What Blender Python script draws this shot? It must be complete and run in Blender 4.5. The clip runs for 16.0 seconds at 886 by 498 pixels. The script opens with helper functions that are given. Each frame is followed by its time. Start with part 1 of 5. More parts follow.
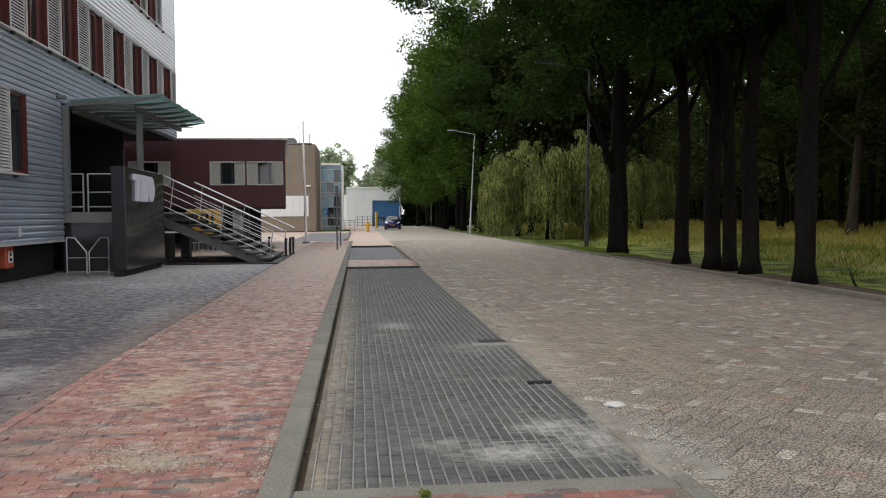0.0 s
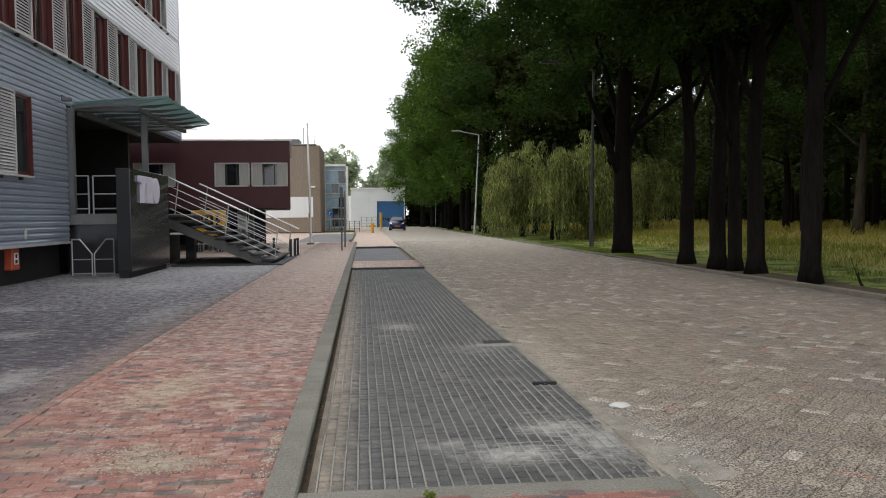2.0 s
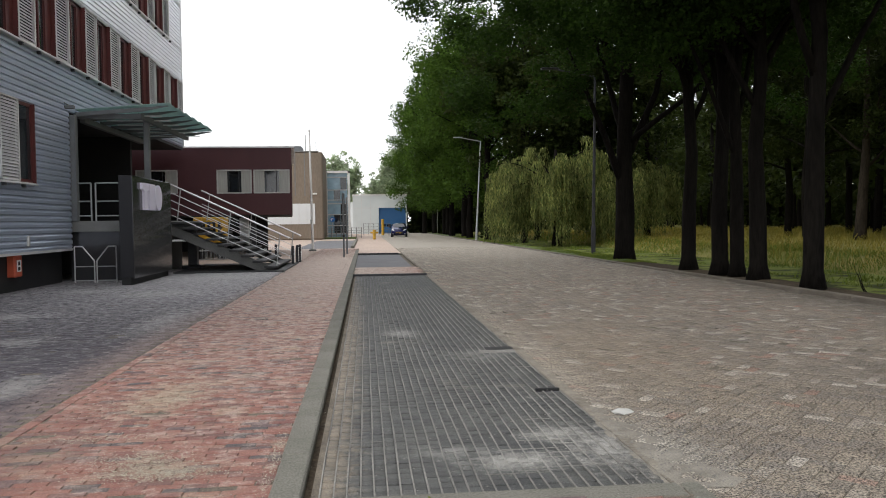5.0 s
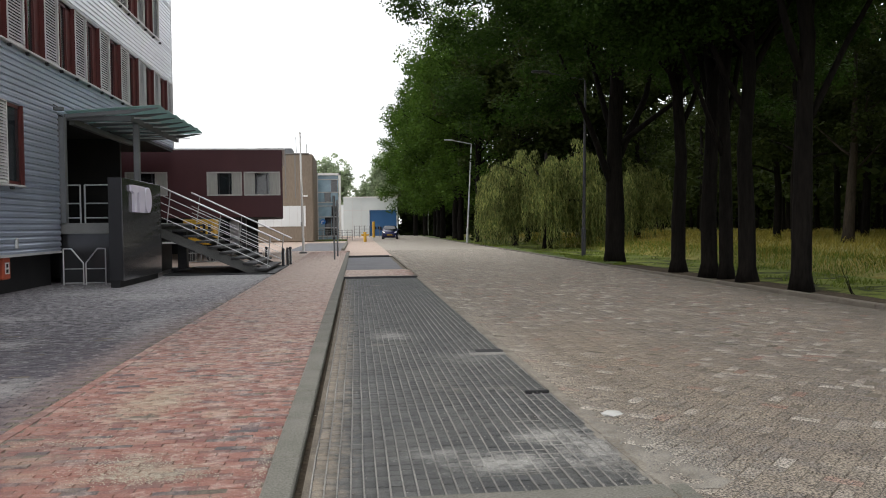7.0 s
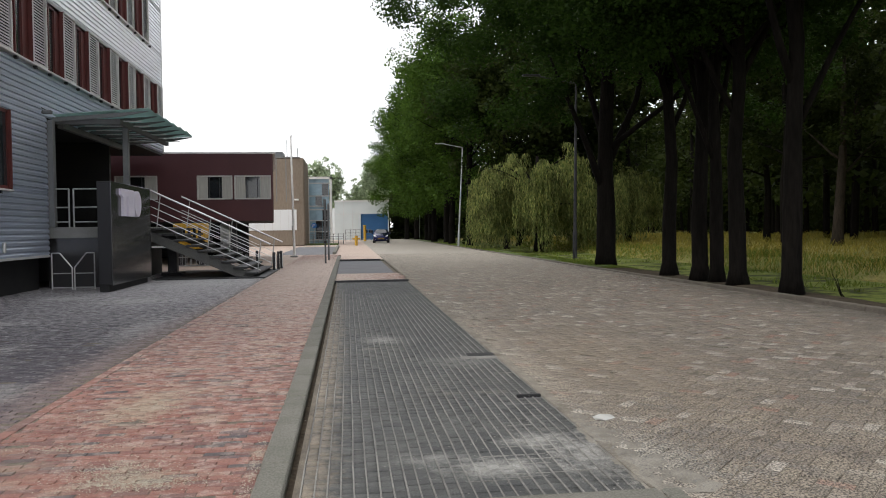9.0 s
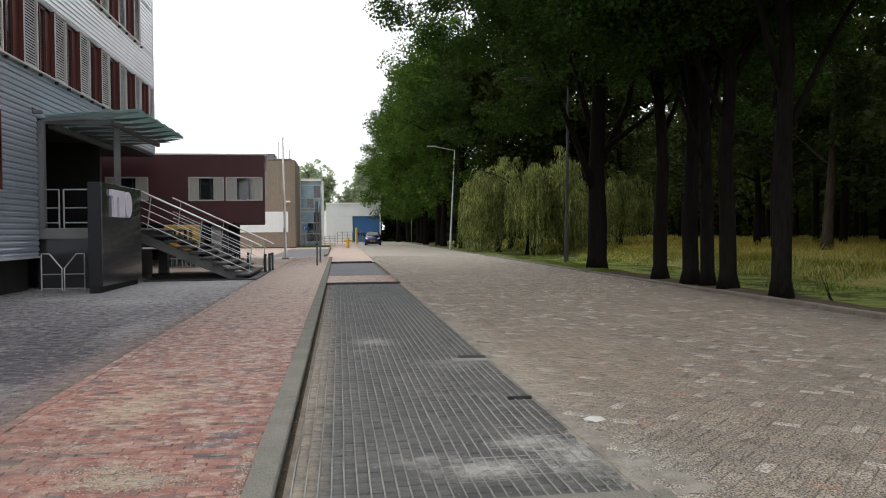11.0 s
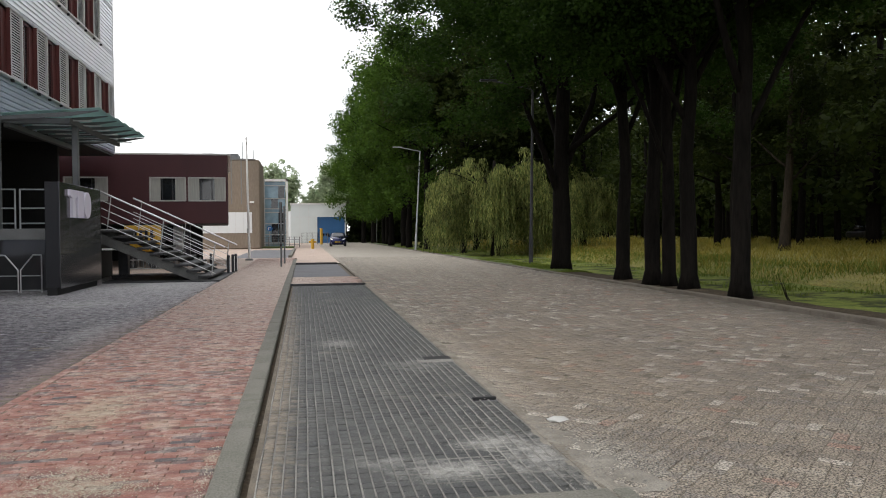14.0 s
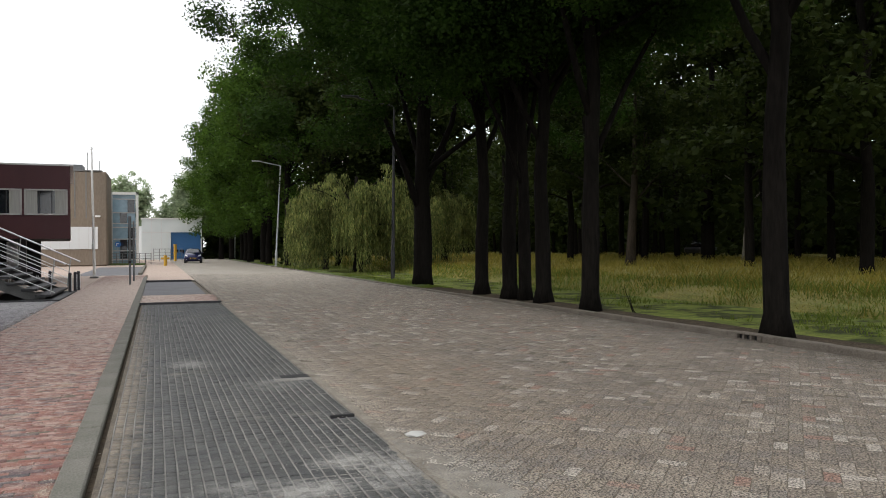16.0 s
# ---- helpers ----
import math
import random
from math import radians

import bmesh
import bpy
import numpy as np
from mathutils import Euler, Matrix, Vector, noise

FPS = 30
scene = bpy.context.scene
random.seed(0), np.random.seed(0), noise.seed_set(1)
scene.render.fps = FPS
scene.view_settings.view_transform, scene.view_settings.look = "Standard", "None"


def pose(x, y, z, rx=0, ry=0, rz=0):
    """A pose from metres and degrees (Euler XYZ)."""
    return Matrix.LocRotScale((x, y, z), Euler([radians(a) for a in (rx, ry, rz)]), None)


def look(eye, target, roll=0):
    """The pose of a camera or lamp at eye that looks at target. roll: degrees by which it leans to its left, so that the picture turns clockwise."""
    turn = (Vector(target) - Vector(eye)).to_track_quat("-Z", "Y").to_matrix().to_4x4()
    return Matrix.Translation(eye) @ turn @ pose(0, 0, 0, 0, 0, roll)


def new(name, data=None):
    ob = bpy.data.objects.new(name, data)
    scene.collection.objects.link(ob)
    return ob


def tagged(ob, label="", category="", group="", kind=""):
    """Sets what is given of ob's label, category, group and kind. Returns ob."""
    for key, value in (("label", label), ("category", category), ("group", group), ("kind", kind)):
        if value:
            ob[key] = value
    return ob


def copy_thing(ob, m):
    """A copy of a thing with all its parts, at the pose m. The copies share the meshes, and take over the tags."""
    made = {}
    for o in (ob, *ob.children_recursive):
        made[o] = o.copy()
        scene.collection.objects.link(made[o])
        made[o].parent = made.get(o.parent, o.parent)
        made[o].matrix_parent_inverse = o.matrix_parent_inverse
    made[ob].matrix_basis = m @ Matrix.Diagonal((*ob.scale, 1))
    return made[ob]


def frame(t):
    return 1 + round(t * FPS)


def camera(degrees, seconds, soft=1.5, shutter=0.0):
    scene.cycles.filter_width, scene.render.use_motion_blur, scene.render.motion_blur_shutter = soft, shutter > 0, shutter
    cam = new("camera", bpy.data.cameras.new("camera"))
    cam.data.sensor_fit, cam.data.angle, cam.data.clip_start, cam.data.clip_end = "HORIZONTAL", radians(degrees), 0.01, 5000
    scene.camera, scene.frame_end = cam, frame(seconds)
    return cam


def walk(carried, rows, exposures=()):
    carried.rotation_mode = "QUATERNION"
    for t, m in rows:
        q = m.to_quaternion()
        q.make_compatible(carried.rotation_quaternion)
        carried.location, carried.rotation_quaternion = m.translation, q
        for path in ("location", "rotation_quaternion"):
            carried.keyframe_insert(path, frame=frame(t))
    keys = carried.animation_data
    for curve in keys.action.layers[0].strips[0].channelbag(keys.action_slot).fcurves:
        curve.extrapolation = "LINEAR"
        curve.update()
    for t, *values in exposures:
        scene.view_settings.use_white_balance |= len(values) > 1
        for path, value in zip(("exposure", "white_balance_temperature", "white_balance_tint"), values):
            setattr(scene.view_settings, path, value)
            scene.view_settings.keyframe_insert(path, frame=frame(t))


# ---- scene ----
cam = camera(60.0, 16.0, soft=1.0)
PATH = [
    (0, 0.000, 0.000, 1.500, -6.26, -2.51, 0.40),
    (0.5, -0.003, 0.007, 1.499, -6.05, -2.53, 0.50),
    (1, -0.001, 0.017, 1.509, -5.97, -2.57, 0.31),
    (1.5, -0.002, -0.011, 1.506, -5.82, -2.39, 0.40),
    (2, 0.004, 0.011, 1.501, -5.92, -2.46, 0.58),
    (2.5, 0.000, 0.011, 1.506, -5.98, -2.56, 0.69),
    (3, 0.007, 0.017, 1.504, -6.09, -2.49, 0.70),
    (3.5, 0.000, 0.006, 1.509, -6.14, -2.35, 0.74),
    (4, -0.001, 0.006, 1.502, -5.59, -2.02, 0.53),
    (6.5, -0.001, -0.009, 1.504, -6.34, -1.94, 0.79),
    (7, 0.002, -0.014, 1.505, -6.47, -1.81, 0.64),
    (7.5, 0.013, 0.014, 1.505, -6.67, -2.12, 1.09),
    (8, 0.007, 0.000, 1.496, -6.90, -1.95, 0.95),
    (8.5, 0.009, 0.008, 1.505, -7.05, -1.94, 1.01),
    (9, 0.011, 0.021, 1.502, -7.11, -1.55, 0.74),
    (11.5, 0.010, 0.011, 1.493, -7.82, -1.35, 0.54),
    (12, 0.013, 0.018, 1.496, -7.92, -1.41, 0.74),
    (12.5, 0.015, 0.029, 1.490, -8.32, -1.71, 1.03),
    (13, 0.027, 0.026, 1.497, -8.72, -1.65, 1.11),
    (13.5, 0.015, -0.004, 1.498, -9.47, -1.44, 0.73),
    (14, 0.013, -0.005, 1.501, -10.30, -1.30, 0.42),
    (14.5, 0.035, 0.029, 1.479, -12.24, -0.68, 0.27),
    (15, 0.014, 0.000, 1.486, -13.06, -1.08, 0.35),
    (15.5, 0.038, 0.009, 1.483, -15.82, -0.97, 0.40),
    (16, 0.056, -0.006, 1.495, -20.51, -0.17, 0.40),
]
walk(cam, [(t, pose(x, y, z, 90 + p, r, w)) for t, x, y, z, w, p, r in PATH], exposures=[(0, 0.5), (13.5, 0.5), (15, 0.52), (16, 0.45)])

# ---- sky and light: bright overcast, light from the open side of the street ----
SUN_EL, SUN_AZ = 55.0, 250.0
world = bpy.data.worlds.new("overcast_sky")
scene.world = world
world.use_nodes = True
wn = world.node_tree
wn.nodes.clear()
sky = wn.nodes.new("ShaderNodeTexSky")
sky.sky_type, sky.sun_disc = "NISHITA", False
sky.sun_elevation, sky.sun_rotation = radians(SUN_EL), radians(SUN_AZ)
sky.air_density, sky.dust_density = 1.0, 4.0
veil = wn.nodes.new("ShaderNodeMixRGB")
veil.inputs[0].default_value = 0.85
veil.inputs[2].default_value = (10.2, 10.3, 10.5, 1)
bg = wn.nodes.new("ShaderNodeBackground")
bg.inputs[1].default_value = 0.11
wo = wn.nodes.new("ShaderNodeOutputWorld")
wn.links.new(sky.outputs[0], veil.inputs[1])
wn.links.new(veil.outputs[0], bg.inputs[0])
wn.links.new(bg.outputs[0], wo.inputs[0])
sun = new("sun", bpy.data.lights.new("sun", "SUN"))
sun.data.energy, sun.data.angle, sun.data.color = 0.8, radians(20), (1.0, 0.96, 0.9)
az = radians(SUN_AZ)
sun_way = Vector((math.sin(az) * math.cos(radians(SUN_EL)), math.cos(az) * math.cos(radians(SUN_EL)), math.sin(radians(SUN_EL))))
sun.matrix_world = look(sun_way * 60, (0, 0, 0))


# ---- materials ----
def mat(name, c1, c2=None, rough=0.8, metal=0.0, scale=2.0, fine=0.0, bump=0.0, bump_scale=80.0, rand=0.0, island=0.0, spec=0.4, detail=4.0, ramp=None, by="island", stretch=None, stain=None, dust_shading=None, crisp=0.0):
    m = bpy.data.materials.new(name)
    m.use_nodes = True
    nt = m.node_tree
    n, l = nt.nodes, nt.links
    b = n["Principled BSDF"]
    b.inputs["Roughness"].default_value = rough
    b.inputs["Metallic"].default_value = metal
    b.inputs["Specular IOR Level"].default_value = spec
    geo = n.new("ShaderNodeNewGeometry")
    where = geo.outputs["Position"]
    if stretch:
        mp = n.new("ShaderNodeMapping")
        mp.inputs["Scale"].default_value = stretch
        l.new(where, mp.inputs["Vector"])
        where = mp.outputs[0]

    def noise_at(s, det=detail, rough_=0.6):
        t = n.new("ShaderNodeTexNoise")
        t.inputs["Scale"].default_value = s
        t.inputs["Detail"].default_value = det
        t.inputs["Roughness"].default_value = rough_
        l.new(where, t.inputs["Vector"])
        return t.outputs["Fac"]

    def ranged(sock, a, b_, lo, hi):
        r = n.new("ShaderNodeMapRange")
        for i, v in enumerate((a, b_, lo, hi)):
            r.inputs[i + 1].default_value = v
        l.new(sock, r.inputs[0])
        return r.outputs[0]

    def mixed(fac, a, b_, kind="MIX"):
        x = n.new("ShaderNodeMixRGB")
        x.blend_type = kind
        for i, v in enumerate((fac, a, b_)):
            if isinstance(v, (int, float)):
                x.inputs[i].default_value = v
            elif isinstance(v, tuple):
                x.inputs[i].default_value = (*v, 1)
            else:
                l.new(v, x.inputs[i])
        return x.outputs[0]

    chance = None
    if rand or island or ramp:
        if by == "object":
            chance = n.new("ShaderNodeObjectInfo").outputs["Random"]
        else:
            chance = geo.outputs["Random Per Island"]
    if ramp:
        cr = n.new("ShaderNodeValToRGB")
        cr.color_ramp.interpolation = "CONSTANT"
        e = cr.color_ramp.elements
        while len(e) < len(ramp):
            e.new(0.5)
        for el, (p, c) in zip(e, ramp):
            el.position, el.color = p, (*c, 1)
        l.new(chance, cr.inputs[0])
        col = cr.outputs[0]
        if c2:
            col = mixed(ranged(noise_at(scale), 0.4, 0.65, 0, 0.5), col, c2)
    else:
        col = mixed(ranged(noise_at(scale), 0.35, 0.65, 0, 1), c1, c2 or c1)
    if stain:
        for colour, s, lo, hi, most in stain:
            col = mixed(ranged(noise_at(s, 5.0, 0.65), lo, hi, 0, most), col, colour)
    # elliptic tints: real dust, plus far sheen and tree shade painted into the colour
    for dx, dy, rx, ry, most, colour in dust_shading or ():
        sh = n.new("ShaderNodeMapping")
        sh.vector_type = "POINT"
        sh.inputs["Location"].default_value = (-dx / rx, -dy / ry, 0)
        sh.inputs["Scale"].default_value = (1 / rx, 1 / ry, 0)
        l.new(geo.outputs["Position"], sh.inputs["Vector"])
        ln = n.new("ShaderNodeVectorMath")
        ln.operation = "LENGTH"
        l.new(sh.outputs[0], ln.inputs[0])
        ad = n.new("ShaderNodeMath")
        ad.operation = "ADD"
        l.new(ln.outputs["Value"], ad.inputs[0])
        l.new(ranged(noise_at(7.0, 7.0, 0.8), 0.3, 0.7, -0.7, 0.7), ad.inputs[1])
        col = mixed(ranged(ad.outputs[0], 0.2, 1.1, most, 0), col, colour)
    if fine:
        col = mixed(1.0, col, mixed(ranged(noise_at(bump_scale, 2.0), 0.3 + crisp, 0.7 - crisp, 0, 1), (1 - fine,) * 3, (1 + fine,) * 3), "MULTIPLY")
    k = rand or island
    if k:
        col = mixed(1.0, col, mixed(chance, (1 - k,) * 3, (1 + k,) * 3), "MULTIPLY")
    l.new(col, b.inputs["Base Color"])
    if bump:
        bp = n.new("ShaderNodeBump")
        bp.inputs["Strength"].default_value = bump
        bp.inputs["Distance"].default_value = 0.01
        l.new(noise_at(bump_scale, 3.0), bp.inputs["Height"])
        l.new(bp.outputs[0], b.inputs["Normal"])
    return m


def glass_like(name, colour, rough=0.05, metal=0.0, alpha=1.0):
    m = mat(name, colour, tuple(c * 0.8 for c in colour), rough, metal, spec=0.8)
    m.node_tree.nodes["Principled BSDF"].inputs["Alpha"].default_value = alpha
    return m


def leafy(name, c1, c2, through_=0.35, patch=0.6, low=0.55, high=1.4):
    m = bpy.data.materials.new(name)
    m.use_nodes = True
    n, l = m.node_tree.nodes, m.node_tree.links
    n.clear()
    geo = n.new("ShaderNodeNewGeometry")
    mx = n.new("ShaderNodeMixRGB")
    mx.inputs[1].default_value, mx.inputs[2].default_value = (*c1, 1), (*c2, 1)
    l.new(geo.outputs["Random Per Island"], mx.inputs[0])
    # broad noise that paints lit and shaded clumps into the foliage colours
    tn = n.new("ShaderNodeTexNoise")
    tn.inputs["Scale"].default_value = patch
    l.new(geo.outputs["Position"], tn.inputs["Vector"])
    m2 = n.new("ShaderNodeMixRGB")
    m2.blend_type = "MULTIPLY"
    m2.inputs[0].default_value = 0.7
    l.new(mx.outputs[0], m2.inputs[1])
    rr = n.new("ShaderNodeMapRange")
    for i, v in enumerate((0.3, 0.7, low, high)):
        rr.inputs[i + 1].default_value = v
    l.new(tn.outputs["Fac"], rr.inputs[0])
    l.new(rr.outputs[0], m2.inputs[2])
    d = n.new("ShaderNodeBsdfPrincipled")
    d.inputs["Roughness"].default_value = 0.6
    d.inputs["Specular IOR Level"].default_value = 0.08
    tr = n.new("ShaderNodeBsdfTranslucent")
    l.new(m2.outputs[0], d.inputs["Base Color"])
    l.new(m2.outputs[0], tr.inputs[0])
    s = n.new("ShaderNodeMixShader")
    s.inputs[0].default_value = through_
    l.new(d.outputs[0], s.inputs[1])
    l.new(tr.outputs[0], s.inputs[2])
    o = n.new("ShaderNodeOutputMaterial")
    l.new(s.outputs[0], o.inputs[0])
    return m


# first entry paints grazing sheen with dust far off; last darkens the near left
RED_DUST_SHEEN = [(-0.9, 29.0, 3.8, 22.0, 0.9, (0.53, 0.44, 0.38)), (-1.75, 6.9, 0.35, 0.9, 0.65, (0.36, 0.29, 0.21)), (-1.3, 4.85, 0.4, 0.2, 0.5, (0.36, 0.30, 0.22)), (-2.2, 5.2, 0.25, 0.15, 0.5, (0.36, 0.30, 0.22)), (-2.45, 4.6, 0.5, 1.6, 0.55, (0.115, 0.062, 0.055))]
SAND = (0.36, 0.30, 0.22)
RED_RAMP = [(0, (0.215, 0.091, 0.071)), (0.22, (0.179, 0.08, 0.068)), (0.42, (0.243, 0.113, 0.09)), (0.62, (0.146, 0.077, 0.068)), (0.78, (0.114, 0.08, 0.082)), (0.86, (0.26, 0.152, 0.12)), (0.94, (0.077, 0.07, 0.073))]
ROAD_RAMP = [(0, (0.185, 0.158, 0.128)), (0.25, (0.155, 0.133, 0.11)), (0.5, (0.20, 0.17, 0.135)), (0.72, (0.165, 0.145, 0.125)), (0.84, (0.22, 0.14, 0.11)), (0.88, (0.25, 0.22, 0.185)), (0.95, (0.33, 0.30, 0.26))]
BLUE_RAMP = [(0, (0.049, 0.043, 0.053)), (0.3, (0.059, 0.052, 0.062)), (0.6, (0.042, 0.037, 0.046)), (0.8, (0.070, 0.062, 0.068)), (0.93, (0.060, 0.049, 0.052))]
M = {}
PALE = (0.42, 0.41, 0.38)
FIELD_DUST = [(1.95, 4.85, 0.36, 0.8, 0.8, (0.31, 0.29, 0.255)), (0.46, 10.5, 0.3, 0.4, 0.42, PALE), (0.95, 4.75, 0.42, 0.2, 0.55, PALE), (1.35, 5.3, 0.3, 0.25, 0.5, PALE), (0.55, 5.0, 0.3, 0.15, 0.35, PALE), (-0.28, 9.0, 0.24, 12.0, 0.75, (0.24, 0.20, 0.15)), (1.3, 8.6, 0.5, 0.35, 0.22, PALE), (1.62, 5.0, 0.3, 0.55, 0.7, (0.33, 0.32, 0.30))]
# dust, plus painted far sheen (third) and tree shade along the kerb (last)
ROAD_DUST_SHADE = [FIELD_DUST[0], (1.95, 8.0, 0.3, 6.0, 0.45, (0.32, 0.28, 0.23)), (5.0, 52.0, 7.0, 30.0, 0.7, (0.35, 0.32, 0.27)), (2.9, 8.5, 1.3, 4.0, 0.45, (0.225, 0.18, 0.13)), (8.75, 11.0, 1.3, 16.0, 0.65, (0.085, 0.075, 0.062))]
# pale dusty patches; the last entry pales the whole far forecourt
YARD_DUST_PALING = [(-3.3, 7.5, 0.35, 0.7, 0.35, PALE), (-4.6, 10.5, 0.5, 0.5, 0.4, PALE), (-6.0, 13.5, 1.0, 0.6, 0.45, PALE), (-4.6, 17.5, 1.2, 1.0, 0.45, PALE), (-6.4, 18.5, 1.0, 0.6, 0.4, PALE), (-3.2, 12.5, 0.4, 2.0, 0.35, PALE), (-4.0, 22.5, 1.5, 0.8, 0.5, PALE), (-2.75, 10.0, 0.4, 9.0, 0.6, (0.20, 0.145, 0.13)), (-4.5, 27.0, 5.0, 15.5, 0.92, (0.41, 0.395, 0.40))]
RED_STAIN = [((0.27, 0.17, 0.135), 0.55, 0.4, 0.75, 0.4), (SAND, 1.3, 0.56, 0.7, 0.7), ((0.10, 0.07, 0.065), 1.7, 0.6, 0.75, 0.4)]
ROAD_STAIN = [((0.30, 0.27, 0.22), 1.1, 0.5, 0.7, 0.45), ((0.10, 0.095, 0.085), 0.35, 0.55, 0.75, 0.4)]
BLUE_STAIN = [((0.22, 0.21, 0.20), 0.8, 0.58, 0.72, 0.6), ((0.05, 0.05, 0.055), 0.4, 0.55, 0.75, 0.4)]
for key, by in (("", "island"), ("_piece", "object")):
    M["red" + key] = mat("red_clay_brick" + key, (0.3, 0.12, 0.08), rough=0.75, ramp=RED_RAMP, by=by, fine=0.4, bump=0.5, bump_scale=120, stain=RED_STAIN, dust_shading=RED_DUST_SHEEN)
    M["road" + key] = mat("worn_grey_concrete_paver" + key, (0.2, 0.18, 0.15), rough=0.72, ramp=ROAD_RAMP, by=by, fine=0.75, bump=1.0, bump_scale=65, stain=ROAD_STAIN, dust_shading=ROAD_DUST_SHADE, crisp=0.1)
    M["blue" + key] = mat("blue_grey_paver" + key, (0.1, 0.1, 0.1), rough=0.7, ramp=BLUE_RAMP, by=by, fine=0.45, bump=0.5, bump_scale=70, stain=BLUE_STAIN, dust_shading=YARD_DUST_PALING)
    M["cell" + key] = mat("dark_block" + key, (0.06, 0.062, 0.062), (0.085, 0.085, 0.08), rough=0.65, scale=1.5, fine=0.5, bump=0.6, bump_scale=130, rand=0.2, by=by, dust_shading=FIELD_DUST, stain=[((0.30, 0.27, 0.22), 0.8, 0.6, 0.75, 0.5)])
M["sand_joint"] = mat("sand_filled_joint", (0.165, 0.14, 0.11), (0.10, 0.085, 0.068), rough=0.95, scale=5, fine=0.4, bump=0.6)
# both far pavings paler than the near ones: grazing sheen put into the colour
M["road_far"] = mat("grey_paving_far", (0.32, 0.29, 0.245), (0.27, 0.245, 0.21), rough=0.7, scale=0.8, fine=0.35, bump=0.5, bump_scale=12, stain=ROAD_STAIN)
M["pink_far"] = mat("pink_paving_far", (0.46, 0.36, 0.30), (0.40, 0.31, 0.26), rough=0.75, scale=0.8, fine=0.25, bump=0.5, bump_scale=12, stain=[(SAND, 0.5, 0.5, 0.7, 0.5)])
M["grey_far"] = mat("grey_asphalt_far", (0.14, 0.14, 0.15), (0.11, 0.11, 0.12), rough=0.75, scale=0.8, fine=0.2, bump=0.4, bump_scale=20)
M["kerb"] = mat("weathered_concrete_kerb", (0.175, 0.168, 0.145), (0.135, 0.132, 0.11), rough=0.85, scale=2, fine=0.3, bump=0.6, bump_scale=70, stain=[((0.10, 0.105, 0.08), 1.3, 0.55, 0.75, 0.5)])
M["kerb_dark"] = mat("brown_stained_kerb", (0.135, 0.118, 0.098), (0.085, 0.073, 0.06), rough=0.85, scale=2, fine=0.35, bump=0.6, bump_scale=60)
M["line"] = mat("pale_mortar_line", (0.27, 0.26, 0.24), (0.15, 0.145, 0.135), rough=0.85, scale=1.2, fine=0.4, bump=0.4, dust_shading=FIELD_DUST[1:5])
M["soil"] = mat("dark_soil", (0.045, 0.038, 0.028), (0.07, 0.055, 0.04), rough=0.95, scale=3, fine=0.4, bump=0.8, bump_scale=30, spec=0.05)
M["sand_pale"] = mat("pale_loose_sand", (0.26, 0.235, 0.195), (0.16, 0.14, 0.115), rough=0.95, scale=3.0, fine=0.3, bump=0.7, bump_scale=60)
M["sand_light"] = mat("pale_spread_sand", (0.27, 0.25, 0.215), (0.19, 0.172, 0.145), rough=0.95, scale=4.0, fine=0.25, bump=0.6, bump_scale=90)
M["pale_grit"] = mat("pale_sand_grain", (0.49, 0.45, 0.36), (0.37, 0.335, 0.27), rough=0.95, scale=30)
M["turf"] = mat("mown_turf_ground", (0.07, 0.11, 0.03), (0.10, 0.12, 0.04), rough=0.95, scale=1.5, fine=0.4, bump=0.9, bump_scale=40)
M["meadow"] = mat("meadow_ground", (0.15, 0.16, 0.035), (0.24, 0.20, 0.055), rough=0.95, scale=0.4, fine=0.4, bump=1.0, bump_scale=15)
M["duckweed"] = mat("duckweed_on_ditch_water", (0.19, 0.22, 0.05), (0.10, 0.13, 0.028), rough=0.9, spec=0.1, scale=2.2, fine=0.2, bump=0.2, bump_scale=60, stain=[((0.02, 0.024, 0.012), 0.9, 0.49, 0.57, 0.85), ((0.06, 0.06, 0.028), 4.0, 0.5, 0.65, 0.6)])
M["clad"] = mat("grey_corrugated_metal", (0.56, 0.62, 0.75), (0.47, 0.52, 0.63), rough=0.28, metal=0.58, scale=0.7, fine=0.05, spec=0.5, stretch=(1, 0.3, 1))
# lighter copy of the cladding: the upper floors' sky light is in its colour
M["clad_sky_lit"] = mat("sky_lit_corrugated_metal", (0.86, 0.87, 0.92), (0.78, 0.8, 0.85), rough=0.32, metal=0.45, scale=0.7, fine=0.05, stretch=(1, 0.3, 1))
M["louvre"] = mat("pale_grey_louvre", (0.66, 0.65, 0.64), (0.56, 0.555, 0.55), rough=0.5, metal=0.2, scale=1.5)
M["maroon_frame"] = mat("maroon_window_frame", (0.10, 0.022, 0.02), (0.075, 0.018, 0.017), rough=0.45, scale=2)
M["maroon"] = mat("maroon_panel", (0.075, 0.022, 0.026), (0.062, 0.018, 0.022), rough=0.5, scale=0.6, fine=0.05, stain=[((0.11, 0.06, 0.055), 0.5, 0.6, 0.8, 0.25)], stretch=(1, 1, 0.25))
# for real black parts, and for shade painted into recesses and undersides
M["dark"] = mat("black_parts_and_shade", (0.012, 0.012, 0.013), (0.02, 0.02, 0.02), rough=0.7, scale=1.0)
M["grey_paint"] = mat("grey_painted_steel", (0.15, 0.155, 0.16), (0.12, 0.125, 0.13), rough=0.5, scale=2, fine=0.08)
M["pillar_front"] = mat("dark_grey_sign_panel", (0.017, 0.017, 0.020), (0.013, 0.013, 0.016), rough=0.4, scale=0.8, fine=0.05)
